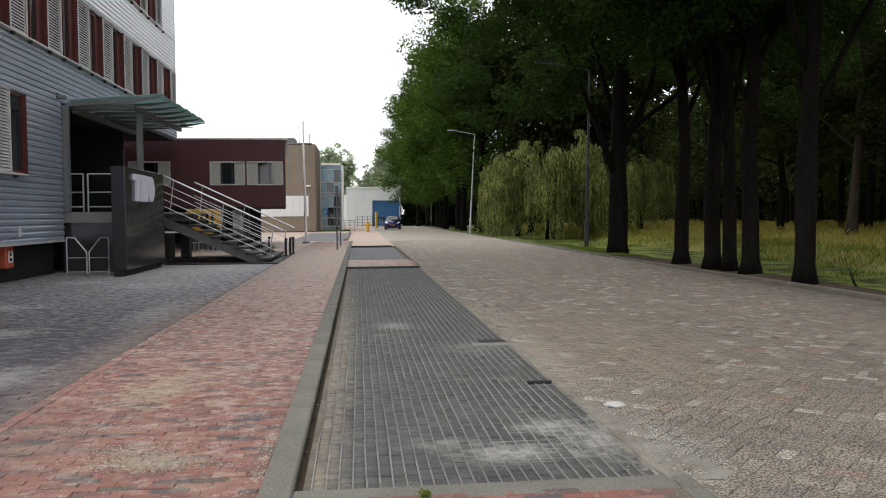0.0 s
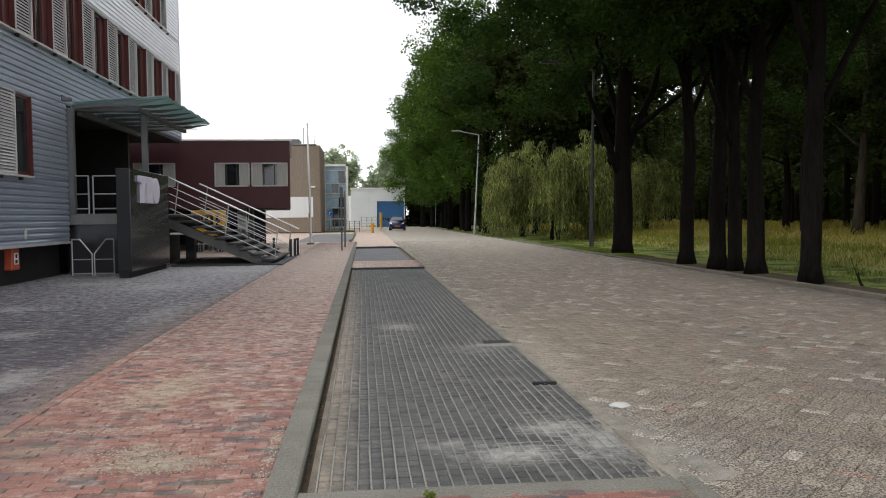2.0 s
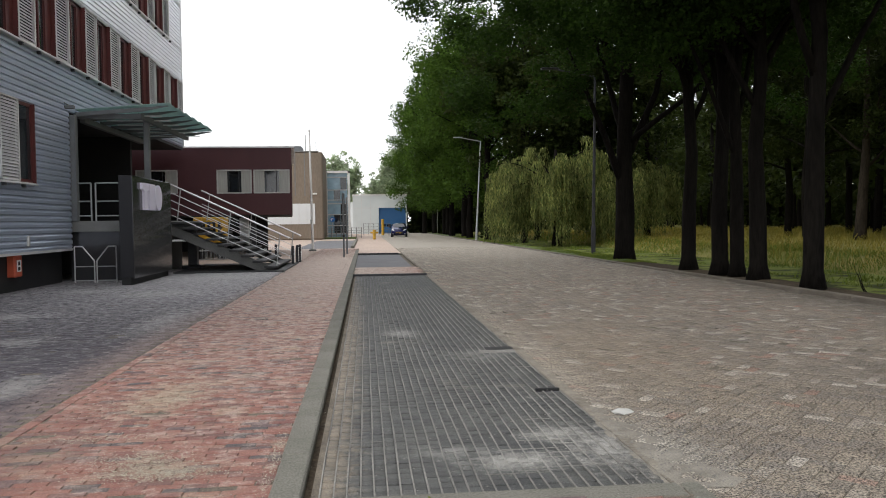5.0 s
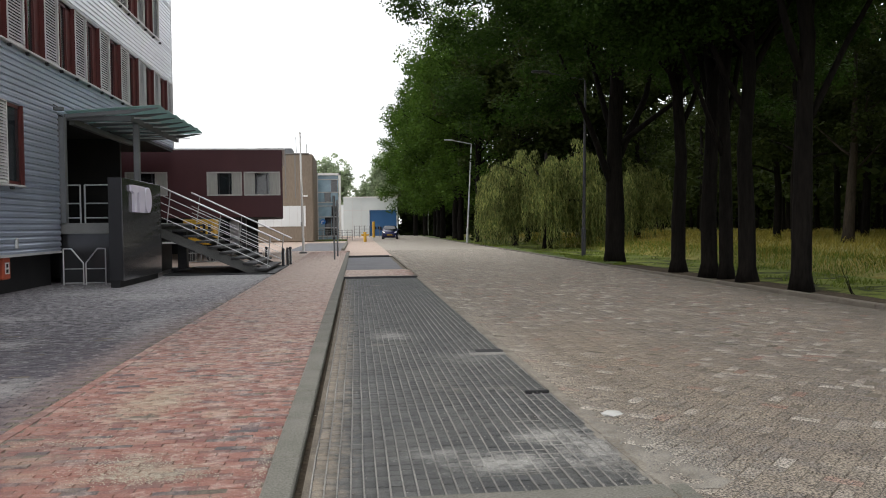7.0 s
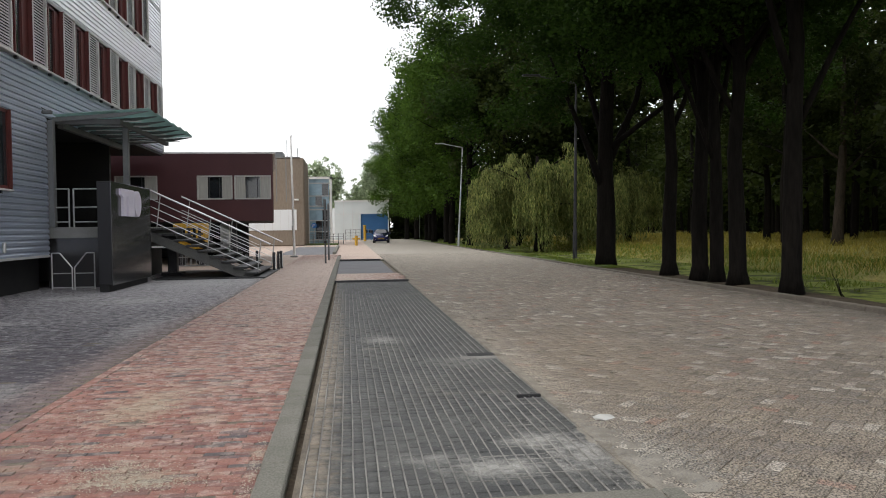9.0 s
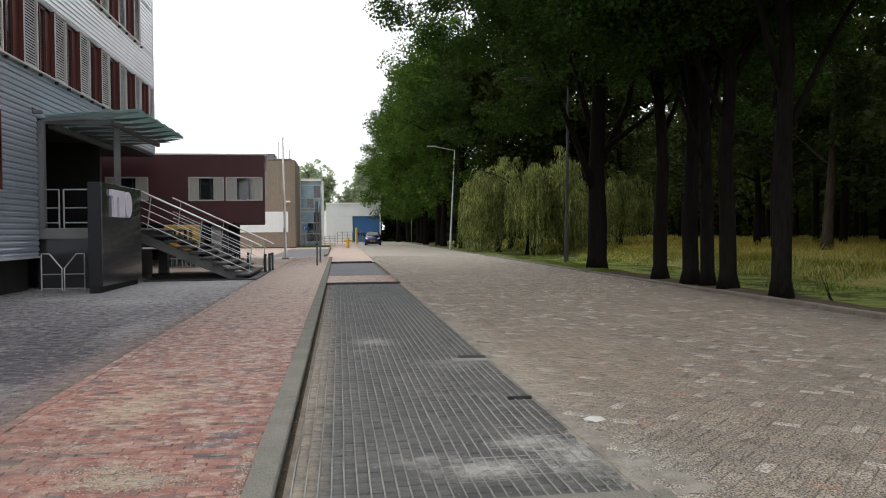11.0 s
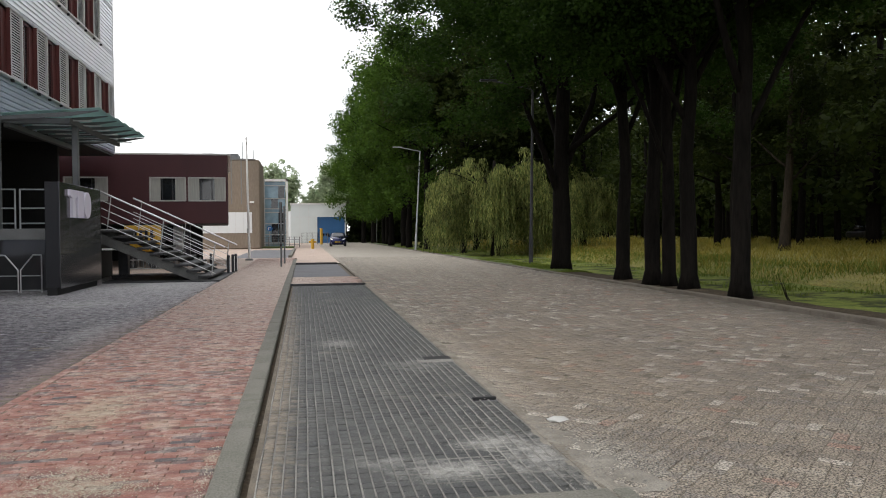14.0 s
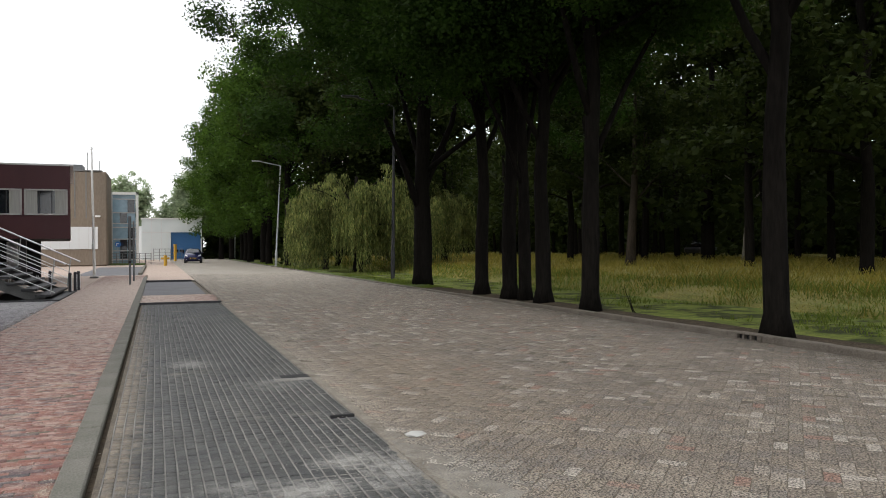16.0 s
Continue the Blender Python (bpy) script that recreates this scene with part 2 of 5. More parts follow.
# lighter than the sign's front: reflected light is put into this grey and its patches
M["pillar_side"] = mat("reflection_grey_sign_panel", (0.10, 0.10, 0.105), (0.075, 0.075, 0.08), rough=0.16, scale=0.8, metal=0.6, stain=[((0.14, 0.14, 0.14), 0.8, 0.5, 0.75, 0.4)])
M["white_letter"] = mat("white_letter", (0.78, 0.74, 0.86), (0.74, 0.7, 0.82), rough=0.5)
M["steel"] = mat("brushed_steel", (0.62, 0.62, 0.62), (0.5, 0.5, 0.5), rough=0.3, metal=0.9, scale=4)
M["steel_dull"] = mat("galvanised_steel", (0.42, 0.43, 0.43), (0.33, 0.34, 0.34), rough=0.5, metal=0.5, scale=4)
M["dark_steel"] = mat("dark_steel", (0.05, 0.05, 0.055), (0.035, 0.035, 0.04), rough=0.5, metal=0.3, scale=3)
M["stone_dark"] = mat("dark_stone_step", (0.042, 0.042, 0.044), (0.03, 0.03, 0.032), rough=0.6, scale=2, fine=0.2, bump=0.3)
# darker copy of grey_concrete with the stairs' shade in its colour
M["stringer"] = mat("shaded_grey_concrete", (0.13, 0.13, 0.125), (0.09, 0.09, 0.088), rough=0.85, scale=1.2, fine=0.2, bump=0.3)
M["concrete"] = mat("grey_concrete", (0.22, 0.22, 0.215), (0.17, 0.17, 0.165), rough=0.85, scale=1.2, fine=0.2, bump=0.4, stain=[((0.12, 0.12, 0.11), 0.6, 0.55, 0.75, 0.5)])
M["beige"] = mat("beige_ribbed_concrete", (0.235, 0.19, 0.145), (0.19, 0.155, 0.12), rough=0.9, scale=0.35, fine=0.12, bump=0.4, bump_scale=8, stretch=(1, 1, 0.3))
M["white_panel"] = mat("white_wall_panel", (0.72, 0.74, 0.74), (0.66, 0.68, 0.68), rough=0.6, scale=0.3)
M["hall"] = mat("pale_grey_hall_cladding", (0.62, 0.66, 0.66), (0.55, 0.6, 0.6), rough=0.6, scale=0.3)
M["blue_door"] = mat("blue_roller_door", (0.035, 0.13, 0.30), (0.03, 0.11, 0.26), rough=0.5, scale=0.5)
M["glass_dark"] = glass_like("dark_window_glass", (0.02, 0.024, 0.028))
M["glass_blue"] = glass_like("blue_tinted_glass", (0.21, 0.33, 0.41), rough=0.15)
M["frame_white"] = mat("white_window_frame", (0.5, 0.5, 0.48), (0.42, 0.42, 0.4), rough=0.5)
M["curtain"] = mat("pale_curtain", (0.42, 0.42, 0.39), (0.34, 0.34, 0.32), rough=0.9, scale=6, stretch=(6, 6, 0.3))
M["yellow"] = mat("yellow_paint", (0.55, 0.33, 0.03), (0.45, 0.26, 0.03), rough=0.55, scale=3)
M["orange"] = mat("orange_red_box", (0.50, 0.10, 0.05), (0.42, 0.08, 0.04), rough=0.5, scale=3)
M["white"] = mat("white_paint", (0.78, 0.78, 0.76), (0.7, 0.7, 0.68), rough=0.55)
M["sign_blue"] = mat("blue_traffic_sign", (0.02, 0.16, 0.50), (0.02, 0.14, 0.45), rough=0.4)
# dark bark taken down to near black by the crowns' heavy shade
M["bark"] = mat("shade_darkened_bark", (0.0105, 0.009, 0.0078), (0.0065, 0.0058, 0.005), rough=0.95, scale=3, fine=0.4, bump=1.0, bump_scale=10, spec=0.05, stretch=(2, 2, 0.35))
M["bark_pale"] = mat("pale_birch_bark", (0.28, 0.25, 0.21), (0.12, 0.11, 0.09), rough=0.9, scale=4, bump=0.6, bump_scale=12)
# lit copy of the bark: its brown holds the light on that trunk
M["bark_lit_brown"] = mat("lit_brown_tree_bark", (0.036, 0.029, 0.022), (0.022, 0.018, 0.014), rough=0.95, scale=3, fine=0.3, bump=0.8, bump_scale=10, spec=0.05, stretch=(2, 2, 0.35))
M["glass_green"] = leafy("green_canopy_glass", (0.38, 0.52, 0.50), (0.45, 0.58, 0.56), 0.55)
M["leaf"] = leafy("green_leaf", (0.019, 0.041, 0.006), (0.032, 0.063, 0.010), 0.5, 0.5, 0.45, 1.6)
# lighter copy of green_leaf: open-sky light on the far crowns is in it
M["leaf_far"] = leafy("sky_lit_green_leaf", (0.036, 0.076, 0.010), (0.072, 0.125, 0.019), 0.46, 0.45, 0.4, 1.55)
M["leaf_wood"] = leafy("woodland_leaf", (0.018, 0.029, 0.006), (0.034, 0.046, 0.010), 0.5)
M["leaf_willow"] = leafy("willow_leaf", (0.06, 0.092, 0.026), (0.24, 0.25, 0.082), 0.3, 1.0, 0.25, 1.7)
M["grass"] = leafy("grass_blade", (0.09, 0.14, 0.022), (0.19, 0.22, 0.045), 0.45)
M["hay"] = leafy("dry_meadow_blade", (0.14, 0.15, 0.022), (0.37, 0.29, 0.07), 0.5, 0.5, 0.5, 1.35)
# distance haze is put into this pale leaf colour
M["leaf_hazy"] = leafy("haze_paled_leaf", (0.28, 0.36, 0.22), (0.42, 0.48, 0.32), 0.5)


# ---- small mesh helpers ----
def part(name, bm, material, parent=None, label="", smooth=False):
    me = bpy.data.meshes.new(name)
    bm.to_mesh(me)
    bm.free()
    me.materials.append(material)
    if smooth:
        for p in me.polygons:
            p.use_smooth = True
    ob = new(name, me)
    ob.parent = parent
    if label:
        ob["label"] = label
    return ob


def empty(name, m=None):
    ob = new(name)
    ob.empty_display_size = 0.2
    if m is not None:
        ob.matrix_basis = m
    return ob


def bx(bm, x0, x1, y0, y1, z0, z1, bevel=0.0):
    before = set(bm.verts)
    r = bmesh.ops.create_cube(bm, size=1)
    for v in r["verts"]:
        v.co = Vector(((x0 + x1) / 2 + v.co.x * (x1 - x0), (y0 + y1) / 2 + v.co.y * (y1 - y0), (z0 + z1) / 2 + v.co.z * (z1 - z0)))
    if bevel:
        es = [e for e in bm.edges if e.verts[0] not in before]
        bmesh.ops.bevel(bm, geom=es, offset=bevel, segments=1, affect="EDGES")
    return bm


def rod(bm, p, q, r0, r1=None, n=8, cap=True):
    r1 = r0 if r1 is None else r1
    p, q = Vector(p), Vector(q)
    turn = (q - p).to_track_quat("Z", "Y").to_matrix()
    rings = []
    for c, r in ((p, r0), (q, r1)):
        rings.append([bm.verts.new(c + turn @ Vector((r * math.cos(2 * math.pi * i / n), r * math.sin(2 * math.pi * i / n), 0))) for i in range(n)])
    for i in range(n):
        bm.faces.new((rings[0][i], rings[0][(i + 1) % n], rings[1][(i + 1) % n], rings[1][i]))
    if cap:
        bm.faces.new(rings[0][::-1])
        bm.faces.new(rings[1])
    return bm


def tube(bm, pts, radii, n=8):
    rings = []
    for i, p in enumerate(pts):
        a, b = Vector(pts[max(i - 1, 0)]), Vector(pts[min(i + 1, len(pts) - 1)])
        turn = Vector((0, 0, 1)).rotation_difference(b - a).to_matrix()
        rings.append([bm.verts.new(Vector(p) + turn @ Vector((radii[i] * math.cos(2 * math.pi * k / n), radii[i] * math.sin(2 * math.pi * k / n), 0))) for k in range(n)])
    for a, b in zip(rings, rings[1:]):
        for k in range(n):
            bm.faces.new((a[k], a[(k + 1) % n], b[(k + 1) % n], b[k]))
    bm.faces.new(rings[0][::-1])
    bm.faces.new(rings[-1])
    return bm


def B():
    return bmesh.new()


def quads(name, co, material, parent=None, label=""):
    """A mesh from an array of quads (n, 4, 3)."""
    n = len(co)
    me = bpy.data.meshes.new(name)
    me.vertices.add(n * 4)
    me.vertices.foreach_set("co", np.ascontiguousarray(co, dtype=np.float32).ravel())
    me.loops.add(n * 4)
    me.loops.foreach_set("vertex_index", np.arange(n * 4, dtype=np.int32))
    me.polygons.add(n)
    me.polygons.foreach_set("loop_start", np.arange(0, n * 4, 4, dtype=np.int32))
    me.update(calc_edges=True)
    me.validate()
    me.materials.append(material)
    ob = new(name, me)
    ob.parent = parent
    if label:
        ob["label"] = label
    return ob


def blocks(name, cx, cy, ang, lx, ly, top, depth, material, parent, rng, tilt=0.006, inset=0.004):
    """Many paving blocks joined in one mesh: a top with rounded-off rim and four sides each."""
    n = len(cx)
    k = np.array([(-1, -1), (1, -1), (1, 1), (-1, 1)], float)
    z = top + rng.normal(0, 0.0022, n)
    tx, ty = rng.normal(0, tilt, n), rng.normal(0, tilt, n)
    ca, sa = np.cos(ang), np.sin(ang)

    def ring(shrink, drop):
        u = k[None, :, 0] * (lx / 2 - shrink)
        v = k[None, :, 1] * (ly / 2 - shrink)
        u, v = np.broadcast_to(u, (n, 4)), np.broadcast_to(v, (n, 4))
        x = cx[:, None] + u * ca[:, None] - v * sa[:, None]
        y = cy[:, None] + u * sa[:, None] + v * ca[:, None]
        return np.stack([x, y, z[:, None] - drop + u * tx[:, None] + v * ty[:, None]], -1)

    r0, r1, r2 = ring(inset, 0.0), ring(0.0, inset), ring(0.0, depth)
    co = np.concatenate([r0, r1, r2], 1).reshape(-1, 3)
    f = []
    for a, b in ((0, 4), (4, 8)):
        for i in range(4):
            j = (i + 1) % 4
            f.append((b + i, b + j, a + j, a + i))
    f.append((0, 1, 2, 3))
    faces = (np.arange(n)[:, None, None] * 12 + np.array(f)[None]).reshape(-1, 4)
    me = bpy.data.meshes.new(name)
    me.vertices.add(len(co))
    me.vertices.foreach_set("co", co.astype(np.float32).ravel())
    me.loops.add(faces.size)
    me.loops.foreach_set("vertex_index", faces.astype(np.int32).ravel())
    me.polygons.add(len(faces))
    me.polygons.foreach_set("loop_start", np.arange(0, faces.size, 4, dtype=np.int32))
    me.update(calc_edges=True)
    me.materials.append(material)
    ob = new(name, me)
    ob.parent = parent
    return tagged(ob, kind="stuff")


def structure(ob, label, category):
    return tagged(ob, label, category, kind="structure")


def slab(name, x0, x1, y0, y1, z0, z1, material, label, category):
    return structure(part(name, bx(B(), x0, x1, y0, y1, z0, z1), material), label, category)

# ---- ground: one sheet to the horizon, with the ditch cut in beyond the trees ----
KERB_R = 8.75
PROFILE = [(-900, -0.06), (8.8, -0.06), (8.95, 0.03), (9.75, 0.05), (10.5, -0.1), (11.0, -0.5), (14.9, -0.5), (15.5, -0.1), (17.0, 0.12), (24, 0.2), (34, 0.3), (60, 0.4), (900, 0.4)]


def ground_z(x):
    for (a, za), (b, zb) in zip(PROFILE, PROFILE[1:]):
        if x <= b:
            return za + (zb - za) * (x - a) / (b - a)
    return 0.4


def build_ground():
    xs = [-900, -60, -20, 0, 8.8, 8.95] + [8.95 + 0.35 * i for i in range(1, 26)] + [19, 21, 24, 28, 34, 45, 60, 200, 900]
    ys = [-900, -100, -20] + [-10 + 1.0 * i for i in range(0, 110)] + [110, 140, 200, 400, 1500]
    bm = B()
    grid = []
    for y in ys:
        row = []
        for x in xs:
            w = 0.35 * noise.noise((y * 0.22, 3.1, 0)) if 10.2 < x < 18 else 0.0
            dz = 0.05 * noise.noise((x * 0.8, y * 0.8, 0)) if x > 9.2 else 0
            row.append(bm.verts.new((x, y, ground_z(x + w) + dz)))
        grid.append(row)
    for a, b in zip(grid, grid[1:]):
        for i in range(len(xs) - 1):
            bm.faces.new((a[i], a[i + 1], b[i + 1], b[i]))
    ob = part("ground", bm, M["sand_joint"])
    for m in ("turf", "soil", "meadow"):
        ob.data.materials.append(M[m])
    for p in ob.data.polygons:
        x = p.center.x
        p.material_index = 0 if x < 8.9 else (1 if p.center.y > 27 else 2) if x < 10.2 else 2 if x < 15 else 3
    structure(ob, "sandy paved ground running on to grass and meadow", "ground")


build_ground()
structure(part("water", bx(B(), 10.6, 15.6, -30, 120, -0.3, -0.22), M["duckweed"]), "ditch water covered with pale green duckweed", "water")

# beds under the pavings
slab("road", 1.76, KERB_R, -20, 45.9, -0.055, -0.005, M["sand_joint"], "worn herringbone road of grey concrete pavers", "road")
slab("pavement", -2.62, -0.56, -20, 46, -0.055, -0.005, M["sand_joint"], "red clay brick pavement with sandy patches", "pavement")
slab("forecourt", -14.0, -2.62, -20, 46, -0.055, -0.005, M["sand_joint"], "blue-grey brick forecourt with pale dusty patches", "pavement")
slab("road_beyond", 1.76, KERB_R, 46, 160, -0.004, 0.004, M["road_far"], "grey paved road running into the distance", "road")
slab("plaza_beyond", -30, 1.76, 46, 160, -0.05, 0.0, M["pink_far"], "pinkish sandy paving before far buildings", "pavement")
slab("parking_bay", -4.2, -0.9, 47, 68, -0.04, 0.006, M["grey_far"], "grey asphalt bay beside the street", "pavement")

slab("paving_behind", -14, KERB_R, -60, -2.0, -0.04, 0.0, M["road_far"], "grey paving carrying on along the street", "pavement")
# kerb of the sunken field: long concrete pieces
FIELD = (-0.37, 1.76, 4.22, 22.15)


def kerb_run(name, x0, x1, y0, y1, z0, z1, length, label, gap=0.006, key="kerb", sink=None, leave=None):
    root = empty(name)
    tagged(root, label, "kerb", kind="structure")
    y = y0
    while y < y1 - 0.05:
        e = min(y + length, y1)
        if leave and leave[0] - 0.01 < y < leave[1] - 0.01:
            y = e
            continue
        top = z1 if sink is None else z1 + (sink - z1) * min(1.0, max(0.0, (y - 9) / 14))
        part("kerb_stone", bx(B(), x0 + random.uniform(-0.003, 0.003), x1, y + gap, e, z0, top + random.uniform(-0.004, 0.004), 0.012), M[key], root)
        y = e
    return root


kerb_run("kerb_field", -0.56, -0.375, -1.0, 44.0, -0.2, 0.012, 1.0, "weathered concrete kerb along the sunken field")
slab("kerb_gap", -0.374, -0.325, 4.2, 22.1, -0.058, -0.05, M["soil"], "dark soil gap between kerb and sunken field", "ground")
kerb_run("kerb_street", KERB_R - 0.06, KERB_R + 0.12, -8.0, 120.0, -0.2, 0.105, 1.0, "low brown-grey concrete kerb at the grass verge", key="kerb_dark", sink=0.045, leave=(9.0, 10.0))
for a, b in ((9.0, 9.24), (9.86, 10.0)):
    kerb_run("kerb_beside_drain", KERB_R - 0.06, KERB_R + 0.12, a, b, -0.2, 0.105, 1.0, "short kerb stone beside the drain", key="kerb_dark")
kerb_run("kerb_corner", 1.755, 1.87, -1.0, 4.17, -0.2, 0.006, 1.0, "flush concrete edging beside the end of the field")
kerb_run("kerb_near", -0.375, 1.75, 3.98, 4.2, -0.2, 0.004, 0.22, "concrete edging across the end of the field")

# ---- the office block with corrugated cladding ----
FX = -8.0
Y_NEAR, Y_CORNER, Y_OPEN, Y_TOP_END = 8.0, 35.2, 21.9, 32.9
PITCH_Y, WIN_W = 2.18, 1.26
SILLS = (2.57, 5.9, 9.23)
WIN_H = 1.9
TOP = 13.2


def corrugated(bm, y0, y1, z0, z1, x=FX, pitch=0.15, depth=0.034, along="y"):
    """A sheet with horizontal ribs."""
    z = math.floor(z0 / pitch) * pitch
    prof = [(z0, 0.0)]
    while z < z1 - 1e-4:
        for dz, dx in ((0.0, depth), (0.5, depth), (0.8, 0.0), (0.93, 0.0)):
            zz = z + dz * pitch
            if z0 + 0.004 < zz < z1 - 0.004:
                prof.append((zz, dx))
        z += pitch
    prof.append((z1, 0.0))
    rows = [(bm.verts.new((x + dx, y0, zz)), bm.verts.new((x + dx, y1, zz))) for zz, dx in prof]
    for (a, b), (c, d) in zip(rows, rows[1:]):
        bm.faces.new((a, b, d, c))


def bays(sill):
    """The y where each window bay begins: the louvre, then the window."""
    lim = Y_OPEN if sill < 3 else Y_CORNER if sill < 9 else Y_TOP_END
    ys = [34.1 - PITCH_Y * k for k in range(13)]
    return [y for y in sorted(ys) if y > Y_NEAR and y + 0.95 <= lim]


def window_unit(y, sill, house, wide=True, reach=PITCH_Y):
    """A louvre panel and, beyond it, a maroon-framed window set in the cladding."""
    w = empty("window")
    w.parent = house
    zt = sill + WIN_H
    bm = B()
    lw = 0.92
    n = int(WIN_H / 0.075)
    for k in range(n):
        z = sill + 0.03 + k * (WIN_H - 0.06) / n
        vs = [bm.verts.new(c) for c in ((FX + 0.085, y + 0.03, z), (FX + 0.085, y + lw - 0.03, z), (FX + 0.035, y + lw - 0.03, z + 0.06), (FX + 0.035, y + 0.03, z + 0.06))]
        bm.faces.new(vs)
        vs = [bm.verts.new(c) for c in ((FX + 0.085, y + 0.03, z), (FX + 0.085, y + lw - 0.03, z), (FX + 0.085, y + lw - 0.03, z - 0.012), (FX + 0.085, y + 0.03, z - 0.012))]
        bm.faces.new(vs[::-1])
    part("louvre_slats", bm, M["louvre"], w, "pale grey metal louvre slats")
    bm = B()
    for a, b in ((y, y + 0.035), (y + lw - 0.035, y + lw)):
        bx(bm, FX + 0.02, FX + 0.1, a, b, sill, zt)
    bx(bm, FX + 0.02, FX + 0.1, y, y + lw, zt - 0.03, zt)
    bx(bm, FX + 0.02, FX + 0.1, y, y + lw, sill, sill + 0.03)
    part("louvre_frame", bm, M["louvre"], w)
    part("louvre_backing", bx(B(), FX - 0.06, FX + 0.015, y, y + lw, sill, zt), M["dark"], w)
    if wide:
        a, b = y + lw, y + reach
        bm = B()
        single = reach != PITCH_Y
        f0, f1 = (FX - 0.06, FX + 0.0) if single else (FX - 0.14, FX - 0.04)
        for q0, q1 in ((a, a + 0.05), (b - 0.06, b)) if single else ((a, a + 0.07), (b - 0.36, b), (a + 0.48, a + 0.53)):
            bx(bm, f0, f1, q0, q1, sill, zt)
        bx(bm, f0, f1, a, b, zt - 0.08, zt)
        bx(bm, f0, f1, a, b, sill, sill + 0.08)
        part("window_frame", bm, M["maroon_frame"], w, "maroon painted window frame")
        part("pane", bx(B(), f0 + 0.03, f0 + 0.045, a + 0.05, b - 0.05, sill + 0.05, zt - 0.05), M["glass_dark"], w)
        if not single:
            part("blind", bx(B(), FX - 0.26, FX - 0.24, a + 0.1, a + 0.5, sill + 0.05, zt - 0.05), M["curtain"], w, "pale curtain behind the pane")
    end = y + (reach if wide else lw)
    part("jamb", bx(B(), FX - 0.16, FX + 0.075, end - 0.005, end + 0.045, sill - 0.01, zt), M["maroon_frame"], w)
    part("window_sill", bx(B(), FX - 0.05, FX + 0.12, y - 0.02, y + (reach if wide else lw) , sill - 0.06, sill - 0.01, 0.008), M["louvre"], w)
    for q in (0.1, 1.1):
        part("sill_bracket", bx(B(), FX + 0.02, FX + 0.11, y + q, y + q + 0.08, sill - 0.13, sill - 0.06), M["dark_steel"], w)


def office_block():
    house = empty("office_block", pose(0, 0, 0))
    tagged(house, "grey corrugated metal office block with maroon window bands", "building")
    # the upper bands take the copy with sky light painted in
    bands = [(0.92, SILLS[0] - 0.01, "clad"), (SILLS[0] + WIN_H, SILLS[1] - 0.01, "clad"), (SILLS[1] + WIN_H, SILLS[2] - 0.01, "clad_sky_lit"), (SILLS[2] + WIN_H, TOP, "clad_sky_lit")]
    for i, (z0, z1, key) in enumerate(bands):
        runs = [(Y_NEAR, Y_OPEN, z0)]
        if 4 < z0 < 5:
            runs += [(Y_OPEN, 25.5, 4.62), (25.5, Y_CORNER, 4.95)]
        elif z0 > 5:
            runs = [(Y_NEAR, Y_CORNER, z0)]
        for a, b, low in runs:
            bm = B()
            corrugated(bm, a, b, low, z1)
            part("cladding", bm, M[key], house)
    for s in SILLS:
        ys = bays(s)
        lim = Y_OPEN if s < 3 else Y_CORNER if s < 9 else Y_TOP_END
        if s < 3:
            ys = [15.95, 17.75]
        for k, y in enumerate(ys):
            wide = y + PITCH_Y <= lim + 0.01
            if s < 3:
                wide = y > 17
            window_unit(y, s, house, wide, 1.8 if s < 3 else PITCH_Y)
        spans = []
        if s < 3:
            spans = [(Y_NEAR, 15.95), (16.87, 17.75), (17.75 + 1.8, Y_OPEN)]
        else:
            spans = [(Y_NEAR, ys[0])] + [(y + 0.92, min(y + PITCH_Y, Y_CORNER) if s < 9 else Y_CORNER) for y in ys if y + PITCH_Y > lim + 0.01]
        for a, b in spans:
            bm = B()
            corrugated(bm, a, b, s - 0.01, s + WIN_H)
            part("cladding", bm, M["clad" if s < 5 else "clad_sky_lit"], house)
        part("inner_wall", bx(B(), FX - 0.9, FX - 0.8, Y_NEAR, lim - 0.3, s - 0.2, s + WIN_H + 0.1), M["dark"], house)
    # edges, end wall, roof, plinth and soffit
    part("corner_trim", bx(B(), FX - 0.04, FX + 0.04, Y_CORNER, Y_CORNER + 0.05, 4.95, TOP), M["louvre"], house)
    part("end_wall", bx(B(), -24, FX - 0.04, Y_CORNER - 0.3, Y_CORNER, 4.95, TOP), M["clad_sky_lit"], house)
    part("near_wall", bx(B(), -24, FX - 0.02, Y_NEAR - 0.3, Y_NEAR, 0.92, TOP), M["clad"], house)
    part("roof", bx(B(), -24, FX + 0.06, Y_NEAR - 0.3, Y_CORNER + 0.05, TOP, TOP + 0.25, 0.02), M["louvre"], house)
    # plinth, soffit and opening walls carry their shade as near-black colour
    part("plinth", bx(B(), FX - 0.6, FX - 0.25, Y_NEAR, Y_OPEN - 0.05, -0.1, 1.0), M["dark"], house, "recessed plinth with its shade painted black")
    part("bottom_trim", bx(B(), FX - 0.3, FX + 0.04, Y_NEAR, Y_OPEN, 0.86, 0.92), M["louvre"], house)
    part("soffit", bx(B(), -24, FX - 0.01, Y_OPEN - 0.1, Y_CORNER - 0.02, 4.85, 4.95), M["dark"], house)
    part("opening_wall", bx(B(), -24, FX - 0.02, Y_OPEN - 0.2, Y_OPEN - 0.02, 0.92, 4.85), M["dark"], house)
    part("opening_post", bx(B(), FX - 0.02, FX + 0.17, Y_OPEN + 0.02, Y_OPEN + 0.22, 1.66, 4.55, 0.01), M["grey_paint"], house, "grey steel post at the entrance")
